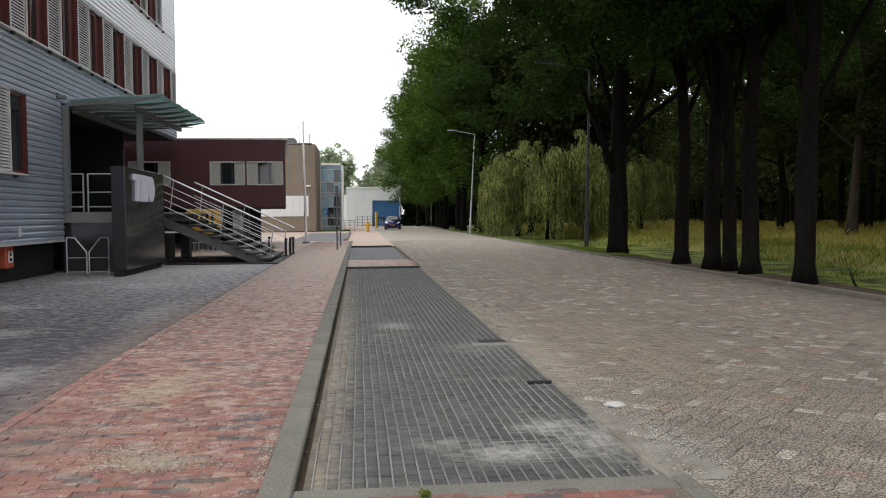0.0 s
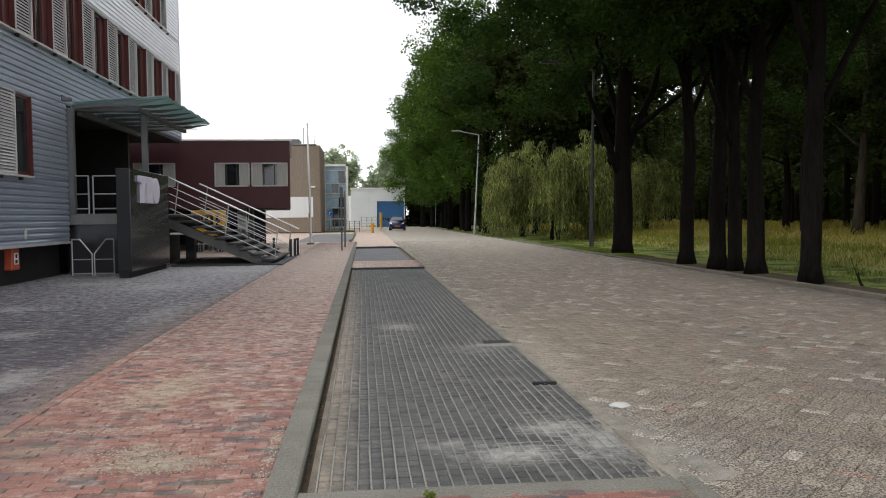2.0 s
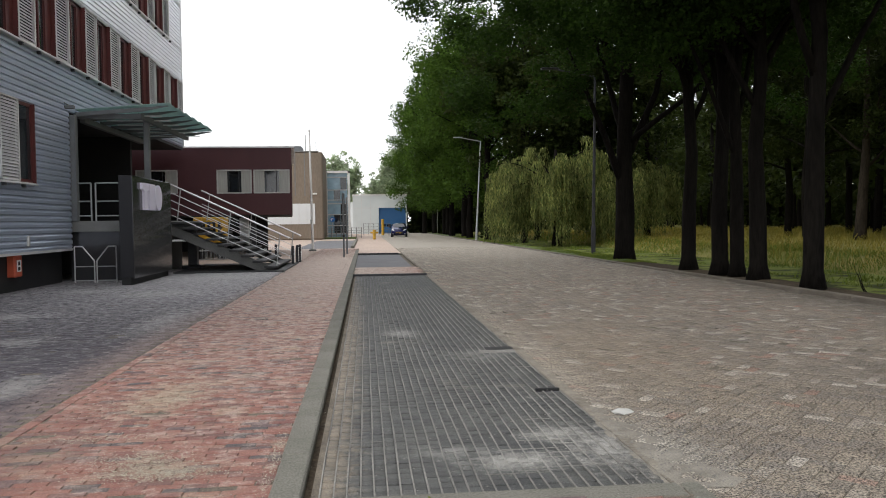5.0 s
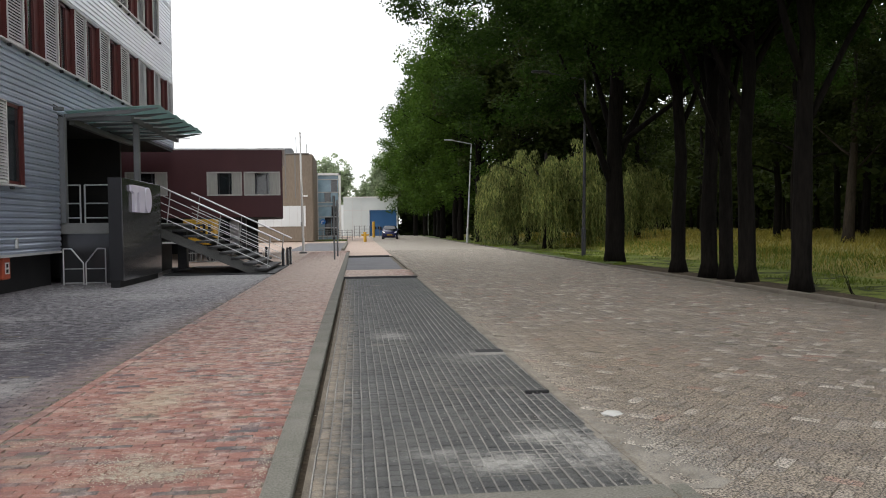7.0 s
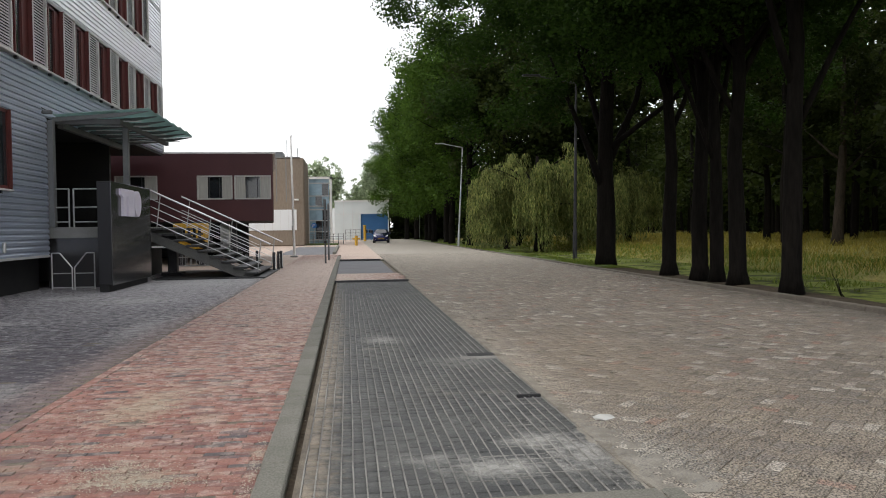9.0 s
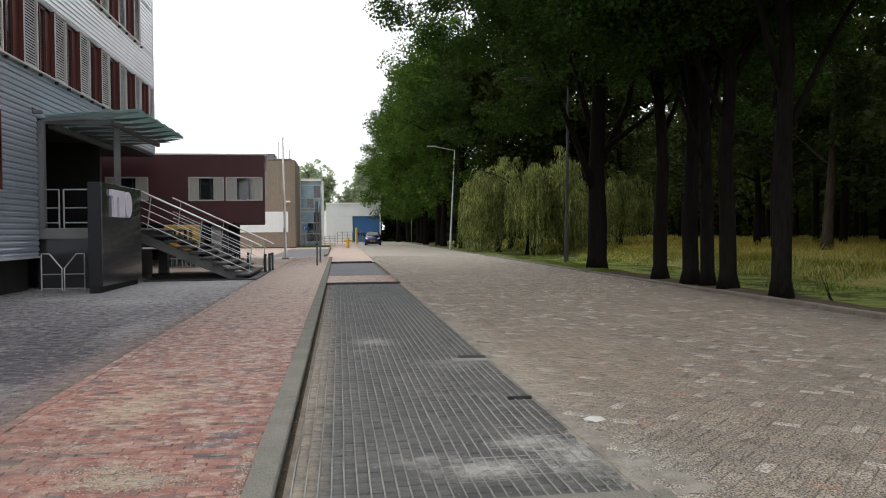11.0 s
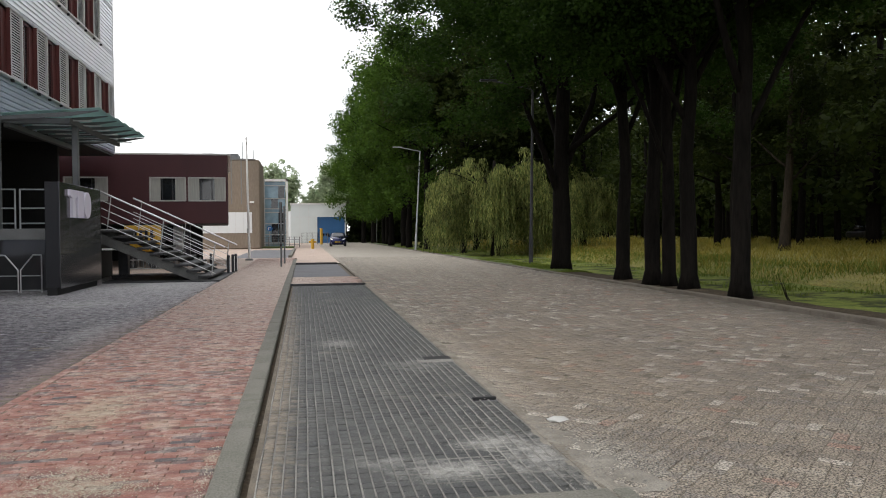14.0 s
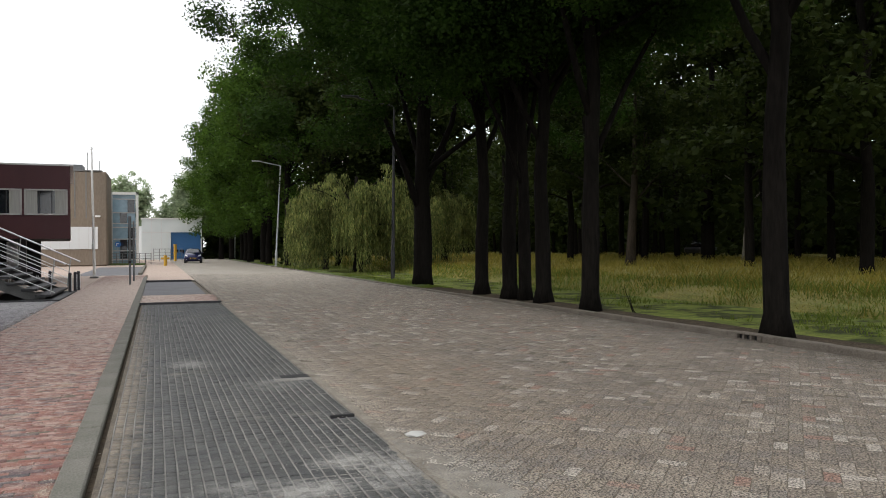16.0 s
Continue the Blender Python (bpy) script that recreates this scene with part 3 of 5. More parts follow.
    part("entrance_wall", bx(B(), -16, -8.75, 30.0, 30.2, 1.66, 4.85), M["dark"], house, "entrance wall with the recess shade painted near-black")
    lamp = part("wall_lamp", bx(B(), FX + 0.05, FX + 0.3, 21.5, 21.62, 4.66, 4.76, 0.02), M["grey_paint"], house, "small grey wall lamp")
    part("bracket", rod(B(), (FX, 21.56, 4.85), (FX + 0.15, 21.56, 4.76), 0.015), M["grey_paint"], lamp)
    part("wall_socket", bx(B(), FX + 0.05, FX + 0.1, 18.98, 19.08, 1.05, 1.3, 0.01), M["louvre"], house)
    part("back_wall", bx(B(), -24.3, -24, Y_NEAR, Y_CORNER, 0, TOP), M["dark"], house)
    return house


office_block()


def canopy():
    root = empty("entrance_canopy", pose(0, 0, 0))
    tagged(root, "green glass entrance canopy on grey steel beams", "canopy")
    x0, x1, y0, y1 = FX + 0.05, -5.42, 22.3, 28.4
    zw, zo = 4.68, 4.88

    def z_at(x):
        return zw + (zo - zw) * (x - x0) / (x1 - x0)

    n = 6
    step = (y1 - y0) / n
    for k in range(n):
        bm = B()
        a, b = y0 + k * step + 0.02, y0 + (k + 1) * step - 0.02
        lap = 0.06
        vs = []
        for dz in (0.0, 0.02):
            for x, y, e in ((x0, a, lap), (x1, a, lap), (x1, b, 0), (x0, b, 0)):
                vs.append(bm.verts.new((x, y, z_at(x) + dz + e)))
        for f in ((3, 2, 1, 0), (4, 5, 6, 7), (0, 1, 5, 4), (1, 2, 6, 5), (2, 3, 7, 6), (3, 0, 4, 7)):
            bm.faces.new([vs[i] for i in f])
        part("glass_panel", bm, M["glass_green"], root, "green-tinted glass panel")
    for k in range(n + 1):
        y = y0 + k * step
        bm = B()
        # a deep plate, tapering to a point beyond the beam
        side = [(x0, -0.01), (x1 - 0.02, -0.01), (x1 - 0.02, -0.03), (-6.2, -0.12), (x0, -0.12)]
        va = [bm.verts.new((x, y - 0.03, z_at(x) + d)) for x, d in side]
        vb = [bm.verts.new((x, y + 0.03, z_at(x) + d)) for x, d in side]
        bm.faces.new(va)
        bm.faces.new(vb[::-1])
        for m in range(5):
            bm.faces.new((va[m], vb[m], vb[(m + 1) % 5], va[(m + 1) % 5]))
        bmesh.ops.recalc_face_normals(bm, faces=bm.faces)
        part("rib", bm, M["grey_paint"], root)
    for x, w in ((-6.29, 0.06), (FX + 0.14, 0.08)):
        part("beam", bx(B(), x - w, x + w, y0 + 0.3, y1 - 0.05, z_at(x) - 0.27, z_at(x) - 0.118, 0.01), M["grey_paint"], root)
    # one pale bar across the underside of each panel
    for k in range(n):
        y = y0 + (k + 0.5) * step
        part("glazing_bar", bx(B(), FX + 0.4, -5.75, y - 0.02, y + 0.02, zw - 0.05, zw - 0.02), M["louvre"], root, "pale bar under the canopy glass")
    bm = B()
    bx(bm, FX + 0.05, -6.22, y0 + 0.15, y0 + 0.28, zw - 0.16, zw - 0.02)
    part("cross_beam", bm, M["grey_paint"], root)
    part("post", bx(B(), -6.38, -6.22, 23.17, 23.33, 1.64, zw - 0.16, 0.012), M["grey_paint"], root, "square grey steel post")
    return root


canopy()


def mark(bm, pts, y0, w, z0, h, x=-5.85, d=0.07):
    """A solid plain shape standing off the panel."""
    a = [bm.verts.new((x, y0 + p * w, z0 + q * h)) for p, q in pts]
    b = [bm.verts.new((x + d, y0 + p * w, z0 + q * h)) for p, q in pts]
    bm.faces.new(b)
    bm.faces.new(a[::-1])
    for i in range(len(pts)):
        j = (i + 1) % len(pts)
        bm.faces.new((a[i], a[j], b[j], b[i]))
    bmesh.ops.recalc_face_normals(bm, faces=bm.faces)
    return bm


WEDGE = [(0, 1), (0.0, 0.78), (0.3, 0.7), (0.3, 0), (0.7, 0), (0.7, 0.7), (1, 0.78), (1, 1)]
BLOCK = [(0, 0), (1, 0), (1, 1), (0, 1)]
OVAL = [(0.5 + 0.5 * math.cos(0.3142 * i), 0.5 + 0.5 * math.sin(0.3142 * i)) for i in range(20)]


def sign_pillar():
    root = empty("entrance_sign", pose(0, 0, 0))
    tagged(root, "dark grey slab sign with raised lavender-white emblem shapes", "sign")
    x0, x1, y0, y1, z0, z1 = -6.2, -5.85, 20.15, 24.0, 0.19, 2.79
    part("body", bx(B(), x0, x1 - 0.03, y0 + 0.03, y1, z0, z1, 0.01), M["pillar_front"], root)
    part("side_panel", bx(B(), x1 - 0.028, x1, y0, y1, z0 - 0.02, z1, 0.006), M["pillar_side"], root, "metal face panel with reflections painted in mid grey")
    part("foot", bx(B(), x0 + 0.02, x1 - 0.1, y0 + 0.05, y1 - 0.1, -0.02, z0), M["dark"], root)
    for pts, a, w in ((WEDGE, 20.82, 0.62), (BLOCK, 21.48, 0.54), (OVAL, 22.06, 0.68)):
        part("emblem_shape", mark(B(), pts, a, w, 1.93, 0.71), M["white_letter"], root, "raised lavender-white emblem shape")
    return root


sign_pillar()


def stairs():
    root = empty("entrance_stairs", pose(0, 0, 0))
    tagged(root, "wide dark stone entrance stairs with steel handrails", "stairs")
    n, x_top, x_bot, y0, y1, h = 9, -6.1, -2.85, 24.95, 29.6, 1.62
    run, rise = (x_bot - x_top) / n, h / n
    for k in range(n):
        x = x_bot - run * (k + 1)
        z = rise * (k + 1)
        part("step", bx(B(), x - 0.03, x + run + 0.03, y0, y1, z - 0.07, z, 0.01), M["stone_dark"], root)
    for y in (y0 + 0.12, y1 - 0.25):
        bm = B()
        vs = []
        for yy in (y, y + 0.12):
            for x, z in ((x_bot - 0.15, 0.0), (x_bot - 0.55, 0.0), (x_top - 0.1, h - 0.38), (x_top - 0.1, h - 0.08), (x_bot - 0.1, 0.12)):
                vs.append(bm.verts.new((x, yy, z)))
        bm.faces.new([vs[i] for i in (4, 3, 2, 1, 0)])
        bm.faces.new([vs[i] for i in (5, 6, 7, 8, 9)])
        for i in range(5):
            j = (i + 1) % 5
            bm.faces.new((vs[i], vs[j], vs[j + 5], vs[i + 5]))
        part("stringer", bm, M["stringer"], root, "concrete stringer with shade painted into its grey")
    for y in (y0 + 0.05, y1 - 0.05):
        rail = empty("handrail")
        rail.parent = root
        a, b = Vector((x_top + 0.02, y, 2.8)), Vector((x_bot + 0.42, y, 1.06))
        part("top_bar", rod(B(), a, b, 0.028), M["steel"], rail)
        for k, dz in enumerate((0.26, 0.5, 0.74, 0.96)):
            part("bar", rod(B(), a - Vector((0, 0, dz)), b - Vector((0.3, 0, dz - 0.13)), 0.011), M["steel"], rail)
        for t in (0.08, 0.5, 0.92):
            p = a.lerp(b, t)
            part("post", rod(B(), p, p - Vector((0.12, 0, 1.0)), 0.018), M["steel_dull"], rail)
    # low strip: dark paving together with the shadow line drawn under the steps
    part("base_slab", bx(B(), -6.0, x_bot + 0.28, y0 - 0.3, y1 + 0.1, -0.02, 0.045, 0.008), M["stone_dark"], root, "low dark strip for the paving and shadow line under the steps")
    return root


stairs()


def landing():
    root = empty("entrance_landing", pose(0, 0, 0))
    tagged(root, "raised grey concrete entrance landing with steel railing", "landing")
    part("deck", bx(B(), -13.5, -6.1, 22.0, 29.8, 1.36, 1.66, 0.01), M["concrete"], root)
    part("front_wall", bx(B(), FX - 0.1, -6.7, 22.15, 22.4, -0.05, 1.36), M["pillar_side"], root)
    part("column", bx(B(), -6.12, -5.82, 27.3, 27.6, 0.1, 1.36), M["dark_steel"], root, "short black steel column")
    part("column_foot", bx(B(), -6.3, -5.64, 27.1, 27.8, -0.02, 0.12, 0.01), M["dark_steel"], root)
    for a, b in ((FX + 0.05, FX + 0.5), (FX + 0.62, FX + 1.3), (FX + 1.36, FX + 1.9)):
        p = empty("railing_panel")
        p.parent = root
        for x in (a, b):
            part("post", rod(B(), (x, 22.05, 1.66), (x, 22.05, 2.7), 0.024), M["steel_dull"], p)
        for z in (2.7, 2.2, 1.8):
            part("bar", rod(B(), (a, 22.05, z), (b, 22.05, z), 0.02), M["steel_dull"], p)
    part("lamp_bar", bx(B(), -6.1, -5.2, 25.1, 25.18, 1.0, 1.06), M["white"], root)
    return root


landing()


def low_gate():
    """Two angled tubular panels before the landing."""
    for x, flip in ((FX + 0.36, False), (FX + 0.92, True)):
        g = empty("tubular_gate", pose(x, 21.1, 0))
        tagged(g, "low tubular steel gate panel with angled corner", "gate", "gates by the landing")
        w = 0.5
        pts = [(0, 0.02), (0, 0.98), (w * 0.4, 0.98), (w, 0.6), (w, 0.02)]
        if flip:
            pts = [(w - a, b) for a, b in pts]
        for p, q in zip(pts, pts[1:]):
            part("tube", rod(B(), (p[0], 0, p[1]), (q[0], 0, q[1]), 0.018), M["steel"], g)
        for z in (0.08, 0.45):
            part("bar", rod(B(), (0, 0, z), (w, 0, z), 0.014), M["steel_dull"], g)


low_gate()


def linking_wing():
    root = empty("linking_wing", pose(0, 0, 0))
    tagged(root, "maroon panelled wing raised on posts with pale windows", "building")
    y0, y1, xr, xl, z0, z1 = 36.0, 46.0, -3.35, -24.0, 1.95, 5.02
    wins = [(-6.72, -5.15, 2.94, 4.03), (-5.07, -3.43, 2.94, 4.03), (-10.3, -8.45, 2.94, 4.03)]
    xs = sorted({xl, xr, *(w[0] for w in wins), *(w[1] for w in wins)})
    for a, b in zip(xs, xs[1:]):
        spans = [(z0, 2.94), (4.03, z1)] if any(w[0] <= a < w[1] for w in wins) else [(z0, z1)]
        for za, zb in spans:
            part("wall_panel", bx(B(), a, b, y0, y0 + 0.25, za, zb), M["maroon"], root)
    xb = -4.3

    def slanted(z_lo, z_hi, x_left, out=0.0):
        q = B()
        vs = [q.verts.new((x, y, z)) for z in (z_lo, z_hi) for x, y in ((x_left, y0 + 0.26 - out), (xr + out * 0.5, y0 + 0.26 - out), (xb + out * 0.5, y1), (x_left, y1))]
        for f in ((3, 2, 1, 0), (4, 5, 6, 7), (0, 1, 5, 4), (1, 2, 6, 5), (2, 3, 7, 6), (3, 0, 4, 7)):
            q.faces.new([vs[i] for i in f])
        return q

    part("side_wall", slanted(z0 + 0.2, z1 - 0.02, -5.0), M["maroon"], root)
    part("floor_slab", slanted(z0 - 0.02, z0 + 0.19, xl), M["dark"], root)
    part("roof", slanted(z1, z1 + 0.07, xl, 0.3), M["louvre"], root, "pale metal roof edge")
    for a, b, s, t in wins:
        w = empty("window")
        w.parent = root
        bm = B()
        for q0, q1, r0, r1 in ((a, a + 0.06, s, t), (b - 0.06, b, s, t), (a, b, t - 0.06, t), (a, b, s, s + 0.06)):
            bx(bm, q0, q1, y0 - 0.03, y0 + 0.1, r0, r1)
        part("window_frame", bm, M["frame_white"], w, "pale window frame")
        part("pane", bx(B(), a + 0.05, b - 0.05, y0 + 0.06, y0 + 0.07, s + 0.05, t - 0.05), M["glass_dark"], w)
        wd = b - a
        for q0, q1 in ((a + 0.06, a + 0.3 * wd), (b - 0.3 * wd, b - 0.06)):
            part("shutter", bx(B(), q0, q1, y0 + 0.015, y0 + 0.05, s + 0.06, t - 0.06), M["curtain"], w, "pale grey side panel")
        bm = B()
        for q in (a + 0.33 * wd, a + 0.62 * wd):
            bx(bm, q, q + 0.03, y0 + 0.02, y0 + 0.06, s + 0.06, t - 0.06)
        part("mullion", bm, M["dark_steel"], w)
    # near-black wall puts the shade under the wing into its colour
    part("store_wall", bx(B(), xl, -5.65, y1 - 0.6, y1 - 0.4, -0.02, z0 - 0.02), M["dark"], root, "wall under the wing, near-black for the shade there")
    for x in (-20, -13, -5.45):
        part("support_post", bx(B(), x - 0.15, x + 0.15, y0 + 2, y0 + 2.3, -0.02, z0), M["dark_steel"], root)
    part("back_wall", bx(B(), xl, xb - 0.01, y1 + 0.005, y1 + 0.2, z0, z1), M["maroon"], root)
    return root


linking_wing()


def beige_building():
    root = empty("beige_building", pose(0, 0, 0))
    tagged(root, "beige concrete building with white lower panel band", "building")
    y0, xr = 74.0, -3.95
    bm = B()
    bx(bm, -40, xr, y0, y0 + 7, 0, 8.35, 0.12)
    part("wall", bm, M["beige"], root)
    part("white_band", bx(B(), -40, -4.75, y0 - 0.06, y0, 1.5, 3.45), M["white_panel"], root, "white panel band")
    bm = B()
    for x in np.arange(-16.0, -4.7, 0.75):
        bx(bm, x, x + 0.03, y0 - 0.075, y0 - 0.06, 1.5, 3.45)
    part("panel_joint", bm, M["louvre"], root)
    bm = B()
    for x in (-5.7, -6.6, -7.9, -9.4):
        bx(bm, x, x + 0.1, y0 - 0.02, y0, 4.2, 8.3)
    part("wall_rib", bm, M["concrete"], root)
    part("parapet", bx(B(), -40, xr - 0.4, y0 - 0.03, y0 + 7, 8.35, 8.45), M["concrete"], root)
    part("roof_unit", bx(B(), -9.4, -6.1, y0 + 2, y0 + 5, 8.5, 9.1), M["grey_paint"], root)
    for x, h in ((-5.6, 1.6), (-4.6, 0.9)):
        part("aerial", rod(B(), (x, y0 + 1, 8.5), (x, y0 + 1, 8.5 + h), 0.04), M["steel_dull"], root)
    part("wall_lamp", bx(B(), -4.9, -4.5, y0 - 0.45, y0 - 0.1, 4.3, 4.45, 0.02), M["white"], root)
    return root


beige_building()


def glass_tower():
    root = empty("glass_stair_tower", pose(0, 0, 0))
    tagged(root, "blue glass stair tower in a pale steel frame", "building")
    x0, x1, y0, y1, h = -4.15, -1.6, 85.0, 91.0, 7.3
    part("core", bx(B(), x0 + 0.06, x1 - 0.3, y0 + 0.12, y1, 0, h - 0.1), M["glass_blue"], root)
    levels = [0.4, 1.3, 2.5, 3.7, 4.1, 5.2, 6.6]
    for za, zb in zip(levels, levels[1:]):
        for k in range(3):
            w = (x1 - 0.35 - x0) / 3
            part("pane", bx(B(), x0 + k * w + 0.05, x0 + (k + 1) * w - 0.02, y0 + 0.05, y0 + 0.1, za + 0.06, zb - 0.04), M["glass_blue"] if random.random() < 0.65 else M["glass_dark"], root)
    for z in levels:
        part("transom", bx(B(), x0, x1 - 0.2, y0, y0 + 0.12, z - 0.05, z + 0.05), M["steel_dull"], root)
    part("frame_post", bx(B(), x1 - 0.22, x1, y0 - 0.1, y0 + 0.3, 0, h), M["white"], root)
    part("frame_post", bx(B(), x0, x0 + 0.1, y0 - 0.1, y0 + 0.3, 0, h), M["steel_dull"], root)
    part("frame_top", bx(B(), x0, x1, y0 - 0.1, y0 + 0.3, h - 0.25, h), M["white"], root)
    return root


glass_tower()


def hall():
    root = empty("industrial_hall", pose(0, 0, 0))
    tagged(root, "low pale industrial hall with a blue roller door", "building")
    y0 = 112.0
    part("wall", bx(B(), -1.75, 1.98, y0, y0 + 20, 0, 5.55), M["hall"], root)
    part("wall", bx(B(), 1.98, 6.05, y0, y0 + 20, 3.74, 5.55), M["hall"], root)
    part("wall", bx(B(), 5.9, 6.05, y0, y0 + 20, 0, 3.74), M["hall"], root)
    part("roof", bx(B(), -1.85, 6.15, y0 - 0.1, y0 + 20, 5.55, 5.7), M["white"], root)
    part("roller_door", bx(B(), 1.98, 5.9, y0 + 0.2, y0 + 0.3, 0, 3.74), M["blue_door"], root, "blue roller door")
    bm = B()
    for k in range(9):
        z = 0.4 * k + 0.3
        bx(bm, 1.98, 5.9, y0 + 0.17, y0 + 0.2, z, z + 0.05)
    part("door_rib", bm, M["blue_door"], root)
    for k in range(4):
        part("pane", bx(B(), 2.4 + k * 0.75, 2.95 + k * 0.75, y0 + 0.14, y0 + 0.17, 0.95, 1.35), M["glass_dark"], root)
    bm = B()
    for x in (-0.5, 0.75):
        bx(bm, x, x + 0.05, y0 - 0.02, y0, 0, 5.55)
    bx(bm, -1.75, 1.98, y0 - 0.02, y0, 3.7, 3.76)
    part("panel_joint", bm, M["louvre"], root)
    part("annex", bx(B(), -2.7, -1.75, y0 + 1, y0 + 12, 0, 4.6), M["white_panel"], root)
    return root


hall()

# ---- trees and plants ----
def leaf_cloud(centres, sizes, count, leaf, rng, droop=0.0, flat=0.5):
    """Leaf quads (folded to a point at both ends) gathered round the given clump centres."""
    c = np.asarray(centres, float)
    s = np.asarray(sizes, float)
    p = s ** 2
    k = rng.choice(len(c), count, p=p / p.sum())
    d = rng.normal(size=(count, 3))
    d /= np.linalg.norm(d, axis=1)[:, None]
    r = rng.random(count) ** 0.45
    pos = c[k] + d * (r * s[k])[:, None] * np.array([1, 1, 0.75])
    a = rng.normal(size=(count, 3))
    a[:, 2] *= flat
    a[:, 2] -= droop
    a /= np.linalg.norm(a, axis=1)[:, None]
    nrm = rng.normal(size=(count, 3)) * 0.25 + d * 0.9 + np.array([0, 0, 0.5])
    b = np.cross(nrm, a)
    b /= np.linalg.norm(b, axis=1)[:, None] + 1e-9
    ln = leaf * rng.uniform(0.7, 1.35, count)[:, None]
    w = ln * rng.uniform(0.3, 0.45, count)[:, None]
    return np.stack([pos - a * ln * 0.5, pos + b * w, pos + a * ln * 0.5, pos - b * w], 1)


def branch(bm, p, way, length, r, rng, segs=5, bend=0.15, up=0.0, n=7):
    pts, rad = [Vector(p)], [r]
    way = Vector(way).normalized()
    for i in range(segs):
        way = (way + Vector(rng.normal(0, bend, 3)) + Vector((0, 0, up))).normalized()
        pts.append(pts[-1] + way * length / segs)
        rad.append(r * (1 - 0.75 * (i + 1) / segs))
    tube(bm, pts, rad, n)
    return pts


def tall_tree(name, seed, height=17.0, r=0.27, spread=5.6, crown_from=4.0, leaves=40000, leaf=0.125, leaf_mat="leaf", fork=None, label="", low=0.0, lean=0.0, flare=1.28, dense_to=None):
    g = np.random.default_rng(seed)
    root = empty(name)
    tagged(root, label or "tall street tree with shade-darkened bark and dense green crown", "tree")
    bm = B()
    pts, rad = [], []
    steps = 9
    for i in range(steps + 1):
        t = i / steps
        pts.append(Vector((g.normal(0, 0.07) * t * 3 + lean * t, g.normal(0, 0.07) * t * 3, height * 0.8 * t - 0.05)))
        rad.append(r * (flare if i == 0 else 1.02 if i == 1 else 1 - 0.62 * t))
    tube(bm, [pts[0], pts[0] + Vector((0, 0, 0.45))] + pts[1:], [rad[0], r * 1.06] + rad[1:], 12)
    centres, sizes = [], []
    for k in range(17):
        t = g.uniform(0.26, 0.95)
        z = max(height * 0.8 * t, crown_from - 0.8)
        i = min(int(z / (height * 0.8) * steps), steps - 1)
        p0 = pts[i].lerp(pts[i + 1], z / (height * 0.8) * steps - i)
        ang = k * 2.4 + g.uniform(-0.4, 0.4)
        ln = spread * (1.05 - 0.5 * max(0, t - 0.5)) * g.uniform(0.7, 1.05)
        way = (math.cos(ang), math.sin(ang), g.uniform(0.45, 1.0))
        bp = branch(bm, p0, way, ln, r * 0.36 * (1.2 - t), g, 5, 0.12, -0.02)
        for q in bp[2:]:
            centres.append(q + Vector(g.normal(0, 0.5, 3)))
            sizes.append(g.uniform(0.9, 1.6))
        for m in range(2):
            q = bp[int(g.integers(1, 4))]
            tw = branch(bm, q, (math.cos(ang + g.uniform(-1.2, 1.2)), math.sin(ang + g.uniform(-1.2, 1.2)), 0.3), ln * 0.5, r * 0.12, g, 3, 0.2, 0, 5)
            for q2 in tw[1:]:
                centres.append(q2)
                sizes.append(g.uniform(0.7, 1.3))
    if fork:
        side = 1 if fork > 0 else -1
        for up_, way, thick in ((0.0, 0.5 * side, 0.45), (0.9, -0.38 * side, 0.5), (1.9, 0.3 * side, 0.4)):
            z = abs(fork) + up_
            i = min(int(z / (height * 0.8) * steps), steps - 1)
            branch(bm, pts[i].lerp(pts[i + 1], z / (height * 0.8) * steps - i), (way, g.uniform(-0.4, 0.4), 1.0), 6, r * thick, g, 6, 0.07, 0.05)
    for k in range(110):
        a, z = g.uniform(0, 6.283), g.uniform(crown_from, height)
        f = (z - crown_from) / (height - crown_from)
        rr = spread * math.sin(math.pi * min(0.95, 0.24 + 0.7 * f)) * g.uniform(0.3, 1.0) ** 0.6
        centres.append(Vector((rr * math.cos(a), rr * math.sin(a), z + low)))
        sizes.append(g.uniform(0.45, 1.3))
    c = np.array([tuple(q) for q in centres])
    c[:, 2] = np.maximum(c[:, 2], crown_from + 0.5 + low)
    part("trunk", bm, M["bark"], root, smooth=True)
    sizes = np.array(sizes)
    if dense_to:
        near = c[:, 2] < dense_to
        q = np.concatenate([leaf_cloud(c[near], sizes[near], leaves, leaf, g, 0.25), leaf_cloud(c[~near], sizes[~near], 3800, 0.42, g, 0.25)])
    else:
        q = leaf_cloud(c, sizes, leaves, leaf, g, 0.25)
    quads("crown", q, M[leaf_mat], root)
    return root


def place(ob, x, y, turn=0.0, s=1.0, z=None):
    ob.matrix_basis = pose(x, y, (ground_z(x) if z is None else z) - 0.02, 0, 0, turn) @ Matrix.Diagonal((s, s, s, 1))
    return ob


def again(ob, x, y, turn=0.0, s=1.0, z=None):
    return copy_thing(ob, pose(x, y, (ground_z(x) if z is None else z) - 0.02, 0, 0, turn) @ Matrix.Diagonal((s / ob.scale[0],) * 3 + (1,)))


GR = "row of street trees"
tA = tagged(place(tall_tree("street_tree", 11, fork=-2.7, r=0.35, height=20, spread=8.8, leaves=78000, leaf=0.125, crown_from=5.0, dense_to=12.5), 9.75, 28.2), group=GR)
